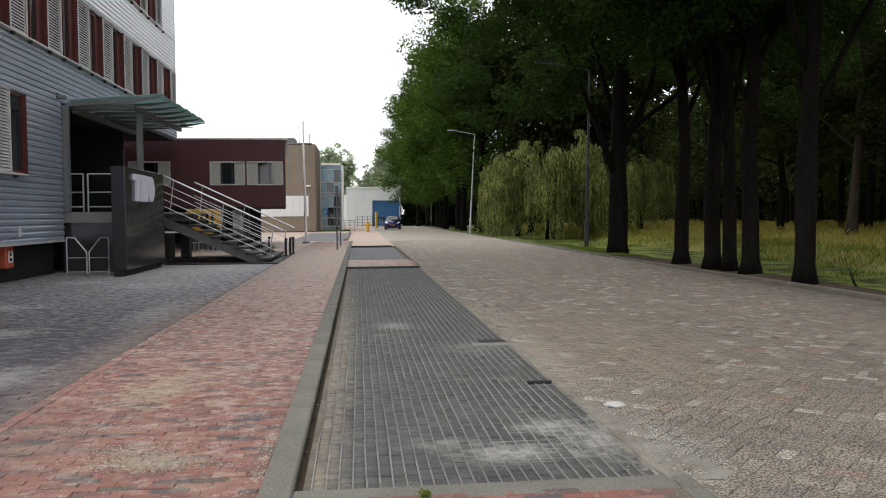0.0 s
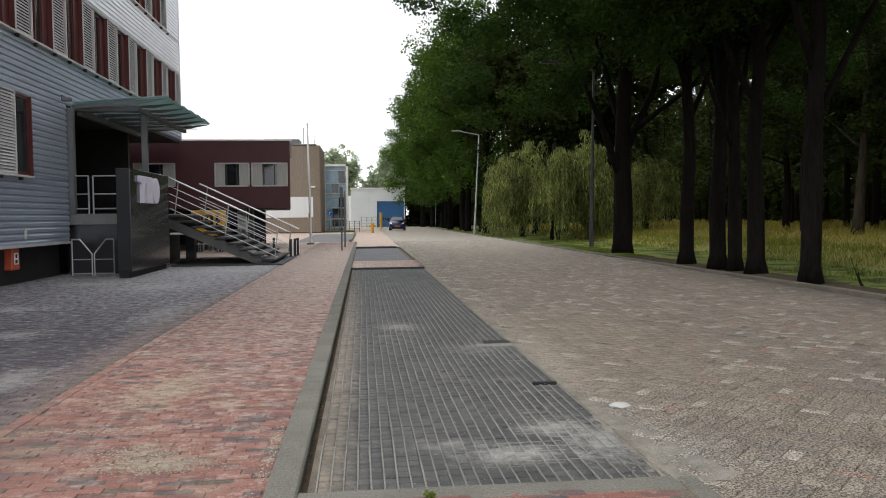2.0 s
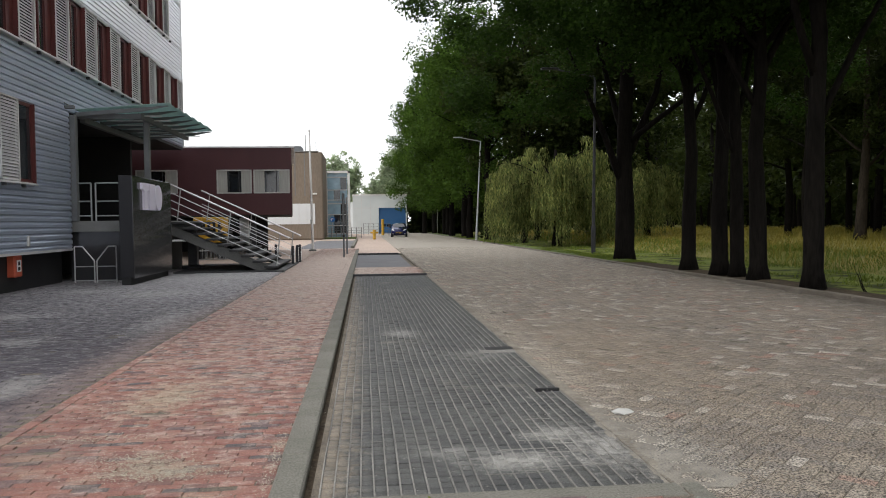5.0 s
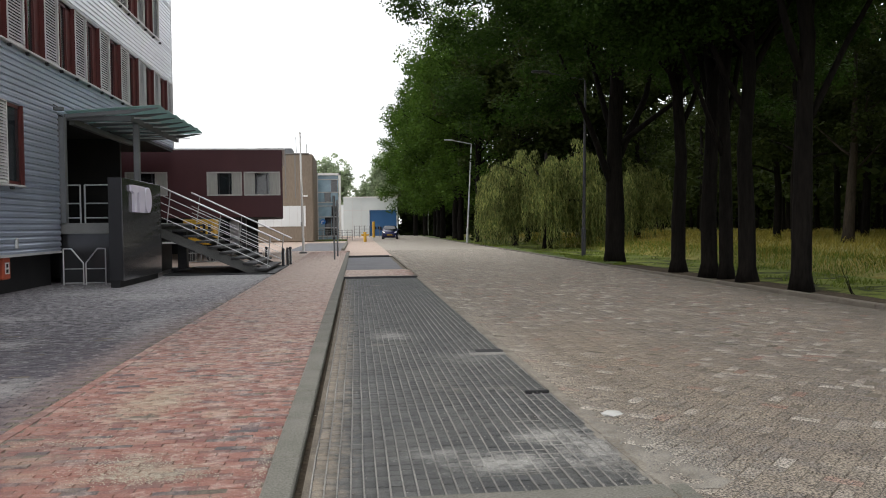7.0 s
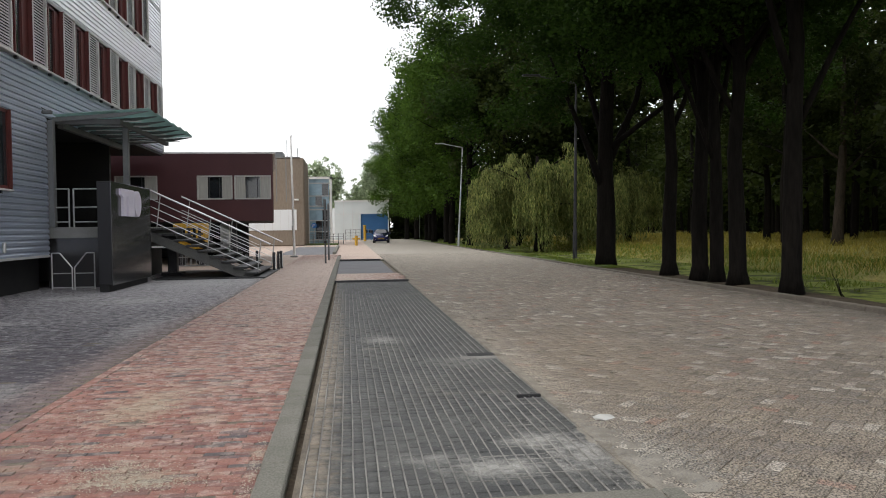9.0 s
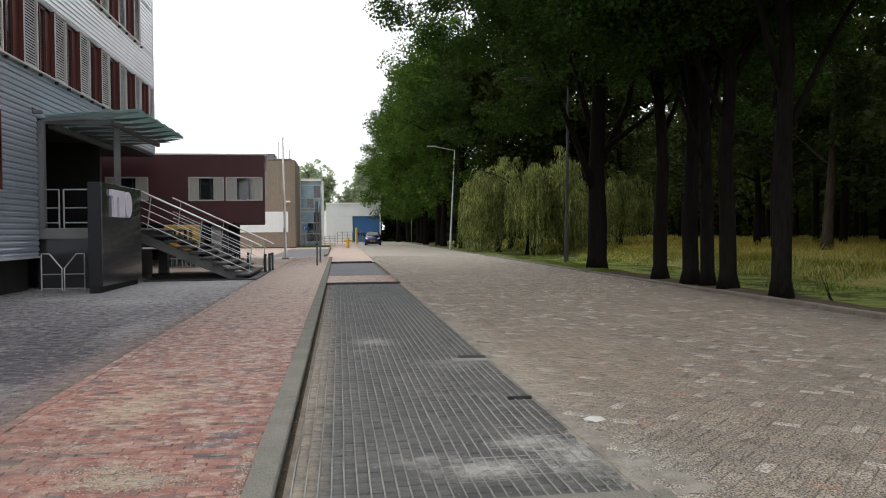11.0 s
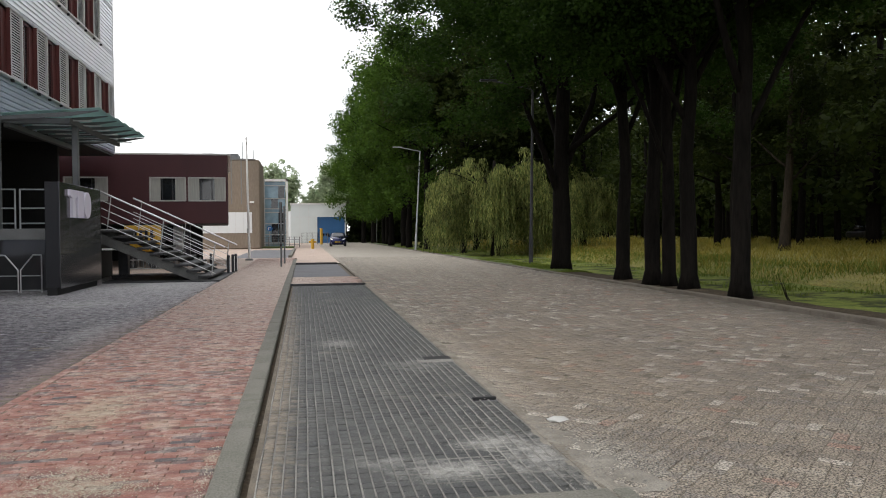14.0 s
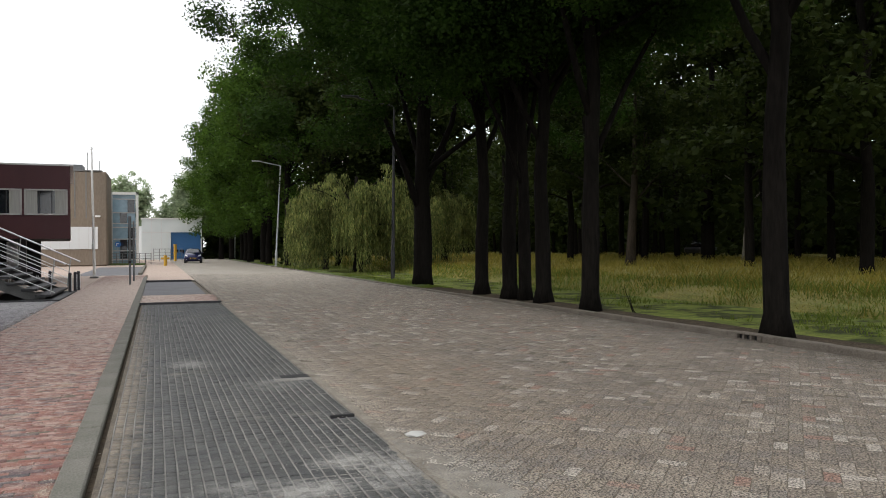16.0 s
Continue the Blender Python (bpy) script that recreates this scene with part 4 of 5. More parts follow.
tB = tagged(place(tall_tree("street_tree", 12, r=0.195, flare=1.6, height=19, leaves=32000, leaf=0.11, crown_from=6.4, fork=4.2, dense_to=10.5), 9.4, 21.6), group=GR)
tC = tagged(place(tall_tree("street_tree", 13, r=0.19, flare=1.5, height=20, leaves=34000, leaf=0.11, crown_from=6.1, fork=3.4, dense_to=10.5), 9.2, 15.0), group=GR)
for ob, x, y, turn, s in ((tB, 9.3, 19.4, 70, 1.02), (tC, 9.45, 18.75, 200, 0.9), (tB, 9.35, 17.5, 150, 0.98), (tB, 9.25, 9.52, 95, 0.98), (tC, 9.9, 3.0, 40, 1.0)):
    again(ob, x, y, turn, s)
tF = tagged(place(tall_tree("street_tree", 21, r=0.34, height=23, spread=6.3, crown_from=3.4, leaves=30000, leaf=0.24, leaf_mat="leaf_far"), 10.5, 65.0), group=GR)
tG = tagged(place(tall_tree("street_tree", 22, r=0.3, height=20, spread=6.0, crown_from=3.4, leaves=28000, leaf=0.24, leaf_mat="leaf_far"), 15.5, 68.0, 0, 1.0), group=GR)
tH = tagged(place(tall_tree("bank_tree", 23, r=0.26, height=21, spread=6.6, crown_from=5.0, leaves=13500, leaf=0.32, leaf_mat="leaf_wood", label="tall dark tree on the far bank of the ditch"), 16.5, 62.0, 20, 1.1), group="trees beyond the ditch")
for x, y, turn in ((23.2, 61.5, 10), (12.6, 60.0, 200), (21.0, 66.0, 120), (26.0, 43.0, 250), (27.5, 23.5, 30), (31.0, 34.0, 160), (35.0, 30.0, 300), (30.0, 52.0, 80)):
    tagged(again(tH, x, y, turn, 1.0), "tall dark tree on the far bank of the ditch", group="trees beyond the ditch")
for i, y in enumerate((71, 76.5, 83, 90, 97, 104)):
    again(tF if i % 2 else tG, 9.7 + 0.35 * math.sin(i * 2.1), y, i * 77, 0.95 + 0.12 * math.sin(i * 1.3))


again(tF, 8.3, 107.5, 140, 0.95)


def willow(name, seed, radius, height, strands, label):
    g = np.random.default_rng(seed)
    root = empty(name)
    tagged(root, label, "tree")
    bm = B()
    tube(bm, [(0, 0, -0.1), (0.1, 0, 1.2), (0, 0.1, height * 0.5), (0, 0, height * 0.8)], [0.4, 0.32, 0.25, 0.1], 9)
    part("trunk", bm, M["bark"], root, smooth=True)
    springs = []
    for k in range(15):
        a = k * 2.4 + g.uniform(-0.3, 0.3)
        bm = B()
        rise = g.uniform(0.5, 1.7)
        pts = branch(bm, (0, 0, height * g.uniform(0.36, 0.62)), (math.cos(a), math.sin(a), rise), radius * g.uniform(0.95, 1.35), 0.09, g, 7, 0.1, -0.13)
        part("limb", bm, M["bark"], root, smooth=True)
        for q in pts[2:]:
            springs.append((q, a))
            springs.append((q + Vector((g.normal(0, 0.85), g.normal(0, 0.85), g.normal(0, 0.45))), a + g.uniform(-1.2, 1.2)))
    allq = []
    for q, a in springs:
        out = math.hypot(q.x, q.y) / radius
        fall = g.uniform(0.3, 0.7) if out < 0.6 else g.uniform(0.6, 1.0)
        top = min(q.z, height * (1.02 - 0.38 * min(1.0, out) ** 2))
        for m in range(strands):
            phi = a + g.normal(0, 0.5)
            reach = 0.25 + 0.75 * g.random()
            z0 = top + g.normal(0, 0.12)
            length = max(0.7, (z0 - 0.25) * fall * g.uniform(0.55, 1.08))
            n = max(5, int(length / 0.17))
            t = np.linspace(0, 1, n)
            h = reach * (1 - (1 - t) ** 4) * 0.8
            sway = g.normal(0, 0.09, 2)
            ox, oy = g.normal(0, 0.13, 2)
            lift = 0.22 * np.sin(np.minimum(1.0, t * 4) * math.pi)
            pos = np.stack([q.x + ox + h * math.cos(phi) + sway[0] * t, q.y + oy + h * math.sin(phi) + sway[1] * t, z0 + lift - length * t ** 1.15], 1)
            side = g.normal(size=(n, 3))
            side[:, 2] = 0
            side /= np.linalg.norm(side, axis=1)[:, None]
            ax = np.array([0, 0, -1]) + side * 0.3
            wd = np.cross(ax, g.normal(size=(n, 3)))
            wd /= np.linalg.norm(wd, axis=1)[:, None]
            allq.append(np.stack([pos, pos + ax * 0.12 + wd * 0.034, pos + ax * 0.27, pos + ax * 0.12 - wd * 0.034], 1))
    quads("crown", np.concatenate(allq), M["leaf_willow"], root, "long hanging pale green willow strands")
    return root


wA = place(willow("willow", 31, 3.9, 8.6, 20, "weeping willow with pale green strands by the ditch"), 13.0, 51.5)
again(wA, 21.2, 61.5, 130, 0.95)

# far trees behind the buildings
def slender_tree(seed):
    g = np.random.default_rng(seed)
    root = empty("poplar")
    tagged(root, "slender distant tree with airy green crown paled by painted haze", "tree", "distant trees behind the buildings")
    bm = B()
    cen, siz = [], []
    tube(bm, [(0, 0, -0.1), (0.1, 0, 7), (0, 0.2, 15)], [0.28, 0.2, 0.05], 8)
    for k in range(7):
        a = g.uniform(0, 6.283)
        top = g.uniform(11, 19)
        q = branch(bm, (0, 0, g.uniform(3, 8)), (0.16 * math.cos(a), 0.16 * math.sin(a), 1), top * 0.6, 0.09, g, 6, 0.06)
        for m in range(34):
            c = q[int(g.integers(1, 7))]
            cen.append((c.x + g.normal(0, 0.6), c.y + g.normal(0, 0.6), c.z + g.normal(0, 1.1)))
            siz.append(g.uniform(0.5, 1.1))
    part("trunk", bm, M["bark"], root)
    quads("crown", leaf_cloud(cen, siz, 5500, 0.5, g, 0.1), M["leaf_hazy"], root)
    return root


poplar = place(slender_tree(41), -6.0, 140, 0, 0.78)
poplar2 = place(slender_tree(43), -2.6, 139, 0, 0.76)
for k, (x, y, s) in enumerate(((-4.3, 145, 0.84), (1.0, 152, 0.55), (2.4, 155, 0.66), (4.0, 152, 0.76), (5.8, 150, 0.88), (8.2, 152, 1.02))):
    again(poplar if k % 2 else poplar2, x, y, x * 31, s, 0)


# ---- the wood beyond the meadow ----
def far_wood():
    g = np.random.default_rng(77)
    root = empty("woodland")
    tagged(root, "dark dense woodland edge behind the meadow", "woodland", kind="stuff")
    cen, siz = [], []
    bm = B()
    for k in range(190):
        y = g.uniform(12, 190)
        deep = g.uniform(0, 1)
        x = 33 + 0.04 * y + 30 * deep
        h = g.uniform(15, 24)
        z0 = ground_z(x)
        rr = g.uniform(0.16, 0.34)
        tube(bm, [(x, y, z0 - 0.1), (x + g.normal(0, 0.2), y, z0 + h * 0.4), (x + g.normal(0, 0.5), y + g.normal(0, 0.5), z0 + h * 0.85)], [rr, rr * 0.75, rr * 0.3], 7)
        for m in range(26):
            a, q = g.uniform(0, 6.283), g.uniform(0.5, 4.6)
            cen.append((x + q * math.cos(a), y + q * math.sin(a), z0 + g.uniform(3.0, h)))
            siz.append(g.uniform(1.0, 2.0))
    for k in range(700):
        y = g.uniform(12, 190)
        x = 44 + 0.04 * y + g.uniform(0, 22)
        cen.append((x, y, ground_z(x) + g.uniform(0.2, 4.0)))
        siz.append(g.uniform(0.9, 1.8))
    for k in range(420):
        y = g.uniform(78, 150)
        x = g.uniform(12.5, 40) if y < 112 else g.uniform(9.6, 40)
        cen.append((x, y, ground_z(x) + g.uniform(0.1, 7.0)))
        siz.append(g.uniform(0.8, 1.6))
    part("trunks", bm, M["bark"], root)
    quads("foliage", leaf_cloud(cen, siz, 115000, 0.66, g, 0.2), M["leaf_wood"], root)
    cen, siz = [], []
    for k in range(2000):
        y = g.uniform(15, 200)
        x = 66 + 0.04 * y + g.uniform(0, 12)
        cen.append((x, y, g.uniform(0.2, 26) if k % 3 else g.uniform(0.2, 5)))
        siz.append(g.uniform(1.6, 3.0))
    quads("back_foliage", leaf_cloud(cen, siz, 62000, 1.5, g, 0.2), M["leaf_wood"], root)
    return root


far_wood()


def blades(name, x0, x1, y0, y1, count, h0, h1, w, material, seed, label, category, dens=None, thr=-0.25, base=None):
    g = np.random.default_rng(seed)
    x, y = g.uniform(x0, x1, count), y0 + (y1 - y0) * g.random(count) ** 1.5
    if dens:
        ok = np.array([noise.noise((a * dens, b * dens, 1.7)) > thr for a, b in zip(x, y)])
        x, y = x[ok], y[ok]
    n = len(x)
    z = np.array([ground_z(a) if base is None else max(base, ground_z(a)) for a in x]) - 0.03
    h = g.uniform(h0, h1, n)
    a = g.uniform(0, 6.283, n)
    dx, dy = np.cos(a) * w, np.sin(a) * w
    h *= np.array([0.7 + 0.9 * noise.noise((a * 0.35, b * 0.35, 4.0)) for a, b in zip(x, y)])
    lx, ly = g.normal(0, 0.42, n) * h, g.normal(0, 0.42, n) * h
    p = np.stack([x, y, z], 1)
    co = np.stack([p + np.stack([-dx, -dy, 0 * z], 1), p + np.stack([dx, dy, 0 * z], 1), p + np.stack([dx * 0.5 + lx, dy * 0.5 + ly, h], 1), p + np.stack([-dx * 0.5 + lx * 0.9, -dy * 0.5 + ly * 0.9, h * 0.97], 1)], 1)
    return tagged(quads(name, co, M[material]), label, category, kind="stuff")


blades("verge_grass", 8.97, 10.2, 26, 80, 26000, 0.04, 0.13, 0.008, "grass", 3, "short green verge grass along the kerb", "grass", 0.5)
blades("bank_reeds", 14.9, 19.0, 2, 70, 20000, 0.1, 0.42, 0.011, "grass", 4, "rough green grass on the ditch bank", "grass")
blades("ditch_plants", 12.2, 15.6, 4, 70, 20000, 0.06, 0.24, 0.014, "grass", 14, "tufts of water plants standing in the duckweed", "plants", 0.8, 0.0, -0.24)
blades("meadow_grass", 15.2, 48, 0, 95, 96000, 0.15, 0.55, 0.009, "hay", 6, "tall yellowing meadow grass", "grass")


def edge_tree(name, seed, x, y, r, lean, bark, label):
    g = np.random.default_rng(seed)
    root = empty(name, pose(x, y, ground_z(x) - 0.02))
    tagged(root, label, "tree")
    bm = B()
    tube(bm, [(0, 0, -0.1), (lean * 0.08, 0, 0.5), (lean * 0.25, 0, 2.0), (lean * 0.8, 0.1, 5.0), (lean, 0.1, 11.0)], [r * 1.35, r * 1.05, r * 0.9, r * 0.7, r * 0.25], 10)
    for k in range(4):
        branch(bm, (lean * 0.7, 0.1, 4.0 + k * 0.8), (math.cos(k * 2.2), math.sin(k * 2.2), 0.9), 3.5, r * 0.3, g, 5, 0.1)
    part("trunk", bm, M[bark], root, smooth=True)
    cen = [(lean + g.normal(0, 1.6), g.normal(0, 1.6), g.uniform(6, 13)) for _ in range(40)]
    quads("crown", leaf_cloud(cen, [0.9] * 40, 5000, 0.2, g, 0.4), M["leaf_wood"], root)


edge_tree("birch", 61, 40.0, 44.3, 0.27, 0.6, "bark_pale", "leaning pale-barked birch at the wood's edge")
edge_tree("meadow_tree", 63, 27.2, 39.9, 0.3, 0.5, "bark_lit_brown", "tree in the meadow grass with light painted into its brown bark")


def bare_sapling():
    g = np.random.default_rng(62)
    root = empty("bare_sapling", pose(11.5, 16.6, -0.35))
    tagged(root, "thin leafless sapling standing in the ditch", "sapling")
    for k in range(4):
        bm = B()
        branch(bm, (0, 0, 0.0), (g.normal(0, 0.35), g.normal(0, 0.35), 1), 0.55 + 0.12 * k, 0.013, g, 5, 0.14)
        part("stem", bm, M["bark"], root)


bare_sapling()


def shrub_belt():
    g = np.random.default_rng(88)
    cen = [(g.uniform(7.6, 28), g.uniform(113, 132), g.uniform(0.3, 7.5)) for _ in range(420)]
    tagged(quads("shrub_belt", leaf_cloud(cen, [1.5] * 420, 26000, 0.65, g, 0.2), M["leaf_wood"]), "dark dense shrubs closing the far end of the street", "shrubs", kind="stuff")


shrub_belt()

# ---- street furniture and small things ----
def flagpole():
    r = empty("flagpole", pose(-2.9, 43.1, 0))
    tagged(r, "slender white flagpole standing on the paving", "flagpole")
    part("pole", tube(B(), [(0, 0, 0), (-0.02, 0, 1.0), (-0.10, 0, 6.62)], [0.075, 0.07, 0.045], 10), M["white"], r)
    part("knob", rod(B(), (-0.10, 0, 6.62), (-0.10, 0, 6.72), 0.07, 0.05, 10), M["white"], r)
    part("base", bx(B(), -0.22, 0.18, -0.18, 0.18, -0.01, 0.1, 0.02), M["concrete"], r)
    part("cleat", bx(B(), -0.12, -0.04, -0.14, -0.06, 1.5, 1.75, 0.01), M["steel_dull"], r)


flagpole()


def sign_post(x, y, h, plate):
    r = empty("sign_post", pose(x, y, 0))
    tagged(r, "grey steel sign post seen edge-on on the pavement", "sign post", "posts on the pavement")
    part("pole", rod(B(), (0, 0, -0.02), (0, 0, h), 0.04), M["grey_paint"], r)
    if plate:
        part("sign_plate", bx(B(), -0.055, 0.055, 0.02, 0.5, h - 0.85, h, 0.005), M["dark_steel"], r, "narrow sign plate seen from its edge")
        part("collar", rod(B(), (0, 0, 0.9), (0, 0, 1.0), 0.055), M["dark_steel"], r)
    return r


sign_post(-0.97, 34.7, 2.86, True)
sign_post(-0.91, 38.3, 2.8, False)

bol = empty("bollard", pose(-2.69, 28.9, 0))
tagged(bol, "short black bollard with pale stripe by the stairs", "bollard", "bollards by the stairs")
part("post", rod(B(), (0, 0, -0.02), (0, 0, 0.66), 0.055, 0.055, 10), M["dark_steel"], bol)
part("cap", rod(B(), (0, 0, 0.66), (0, 0, 0.70), 0.058, 0.04, 10), M["dark_steel"], bol)
part("stripe", bx(B(), 0.03, 0.062, -0.03, 0.03, 0.08, 0.62), M["white"], bol, "pale reflective stripe")
for x, y in ((-2.62, 29.9), (-2.6, 30.9), (-3.6, 31.5)):
    copy_thing(bol, pose(x, y, 0))


def lamp_post(x, y, h, arm, lean, dark=False, label="leaning galvanised street lamp with angled arm"):
    r = empty("street_lamp", pose(x, y, ground_z(x)))
    tagged(r, label, "street lamp", "street lamps on the verge")
    m = M["dark_steel"] if dark else M["steel_dull"]
    top = Vector((lean, 0, h))
    part("pole", tube(B(), [(0, 0, -0.1), (lean * 0.12, 0, 1.2), (lean * 0.13, 0, 1.25), tuple(top)], [0.1, 0.1, 0.075, 0.05], 10), m, r)
    if arm:
        end = top + Vector((-arm, 0.2, arm * 0.2))
        part("arm", rod(B(), top, end, 0.04, 0.035), m, r)
        part("lamp_head", bx(B(), end.x - 0.7, end.x + 0.05, end.y - 0.1, end.y + 0.1, end.z - 0.01, end.z + 0.08, 0.02), m, r)
    return r


lamp_post(8.98, 61.8, 8.0, 1.5, 0.42)
lamp_post(9.75, 32.2, 7.6, 1.6, 0.12, True, "dark street lamp standing among the trees")
lamp_post(9.7, 104.0, 7.0, 1.3, 0.3)
lamp_post(9.4, 125.0, 7.0, 1.3, 0.1)


def traffic_sign():
    r = empty("traffic_sign", pose(-3.45, 82.0, 0))
    tagged(r, "round blue traffic sign with white arrow on a post", "traffic sign")
    part("pole", rod(B(), (0, 0, -0.02), (0, 0, 2.2), 0.035), M["steel_dull"], r)
    part("disc", rod(B(), (0, -0.05, 1.95), (0, -0.08, 1.95), 0.29, 0.29, 24), M["sign_blue"], r)
    bm = B()
    bx(bm, -0.16, -0.08, -0.1, -0.082, 1.78, 2.05)
    bx(bm, -0.16, 0.1, -0.1, -0.082, 1.99, 2.07)
    part("arrow", bm, M["white"], r, "white arrow")


traffic_sign()


def yellow_post(x, y, h, w):
    r = empty("yellow_post", pose(x, y, 0))
    tagged(r, "stout yellow painted guard post at the roadside", "guard post", "yellow posts")
    part("shaft", rod(B(), (0, 0, -0.02), (0, 0, h), w, w, 12), M["yellow"], r)
    part("cap", rod(B(), (0, 0, h), (0, 0, h + 0.06), w * 1.25, w, 12), M["yellow"], r)
    if h < 1:
        part("crossbar", rod(B(), (-0.35, 0, h * 0.75), (0.35, 0, h * 0.75), w * 0.6, w * 0.6, 8), M["yellow"], r)


yellow_post(0.82, 71.6, 0.85, 0.14)
yellow_post(2.2, 97, 1.95, 0.17)


def fence(x0, x1, y, h, label, posts):
    r = empty("fence", pose(0, 0, 0))
    tagged(r, label, "fence")
    for k in range(posts):
        x = x0 + (x1 - x0) * k / (posts - 1)
        part("post", rod(B(), (x, y, -0.02), (x, y, h), 0.035, n=6), M["grey_paint"], r)
    for z in np.linspace(0.3, h - 0.05, 4):
        part("rail", rod(B(), (x0, y, z), (x1, y, z), 0.02, n=5), M["grey_paint"], r)


fence(-4.0, -0.4, 80.0, 1.1, "dark tubular fence before the glass tower", 8)
fence(-0.2, 3.0, 98.0, 1.5, "grey steel site fence before the hall", 6)
slab("verge_bed", -4.4, -0.9, 76.0, 80.5, -0.02, 0.12, M["turf"], "low green planting bed by the glass tower", "planting")
kerb_run("kerb_bay", -0.9, -0.7, 47, 69, -0.1, 0.14, 1.0, "raised concrete kerb beside the asphalt bay")


def hydrant_box():
    r = empty("hydrant_cabinet", pose(FX - 0.17, 18.82, 0))
    tagged(r, "orange-red wall cabinet with white label plate", "cabinet")
    part("body", bx(B(), -0.1, 0.1, -0.2, 0.2, 0.34, 0.86, 0.03), M["orange"], r)
    part("label_plate", bx(B(), 0.1, 0.106, -0.1, 0.12, 0.47, 0.74), M["white"], r, "white label plate")
    bm = B()
    bx(bm, 0.106, 0.109, -0.04, 0.05, 0.62, 0.71)
    bx(bm, 0.106, 0.109, -0.05, 0.06, 0.5, 0.58)
    part("mark", bm, M["dark"], r, "dark printed mark")


hydrant_box()


def skip_bin():
    r = empty("yellow_container", pose(-6.7, 34.4, 0.1))
    tagged(r, "yellow ribbed metal container under the raised wing", "container")
    part("body", bx(B(), -0.66, 0.66, -0.5, 0.5, 0.65, 1.75, 0.03), M["yellow"], r)
    for k in range(6):
        x = -0.55 + k * 0.22
        part("rib", bx(B(), x - 0.03, x + 0.03, -0.56, -0.5, 0.7, 1.7), M["yellow"], r)
    for k in range(5):
        x = -0.44 + k * 0.22
        part("slot", bx(B(), x - 0.06, x + 0.06, -0.512, -0.498, 1.0, 1.55), M["dark"], r, "dark slot")
    for x in (-0.5, 0.5):
        part("wheel", rod(B(), (x, -0.3, 0.16), (x, 0.3, 0.16), 0.26, n=14), M["dark_steel"], r)
    part("chassis", bx(B(), -0.6, 0.6, -0.4, 0.4, 0.4, 0.65), M["dark_steel"], r)
    return r


skip_bin()


def white_van_box():
    r = empty("white_cabinet", pose(-6.85, 44.8, 0))
    tagged(r, "narrow white metal cabinet under the raised wing", "cabinet")
    part("body", bx(B(), -0.26, 0.26, -0.2, 0.2, 0.08, 1.9, 0.02), M["white"], r)
    part("door", bx(B(), -0.22, 0.22, -0.225, -0.2, 0.2, 1.8), M["white_panel"], r)
    part("foot", bx(B(), -0.22, 0.22, -0.18, 0.18, -0.02, 0.08), M["dark_steel"], r)


white_van_box()


def bike_rack():
    r = empty("bicycle_rack", pose(-7.2, 33.4, 0))
    tagged(r, "low galvanised bicycle rack under the wing", "bicycle rack")
    for z in (0.06, 0.42):
        part("rail", rod(B(), (0, 0, z), (3.0, 0, z), 0.02), M["steel_dull"], r)
    for k in range(16):
        x = 0.05 + k * 0.19
        part("hoop", tube(B(), [(x, 0, 0.05), (x, 0.05, 0.5), (x + 0.06, 0.05, 0.5), (x + 0.06, 0, 0.05)], [0.012] * 4, 5), M["steel_dull"], r)


bike_rack()


def shade_box():
    """A closed black box added for the shade below the raised landing."""
    r = empty("under_landing_store", pose(0, 0, 0))
    tagged(r, "added black box for the shade under the entrance landing", "store")
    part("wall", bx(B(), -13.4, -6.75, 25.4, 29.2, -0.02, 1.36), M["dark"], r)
    part("trim", bx(B(), -6.78, -6.2, 25.3, 25.4, 0.98, 1.06), M["white_panel"], r)


shade_box()


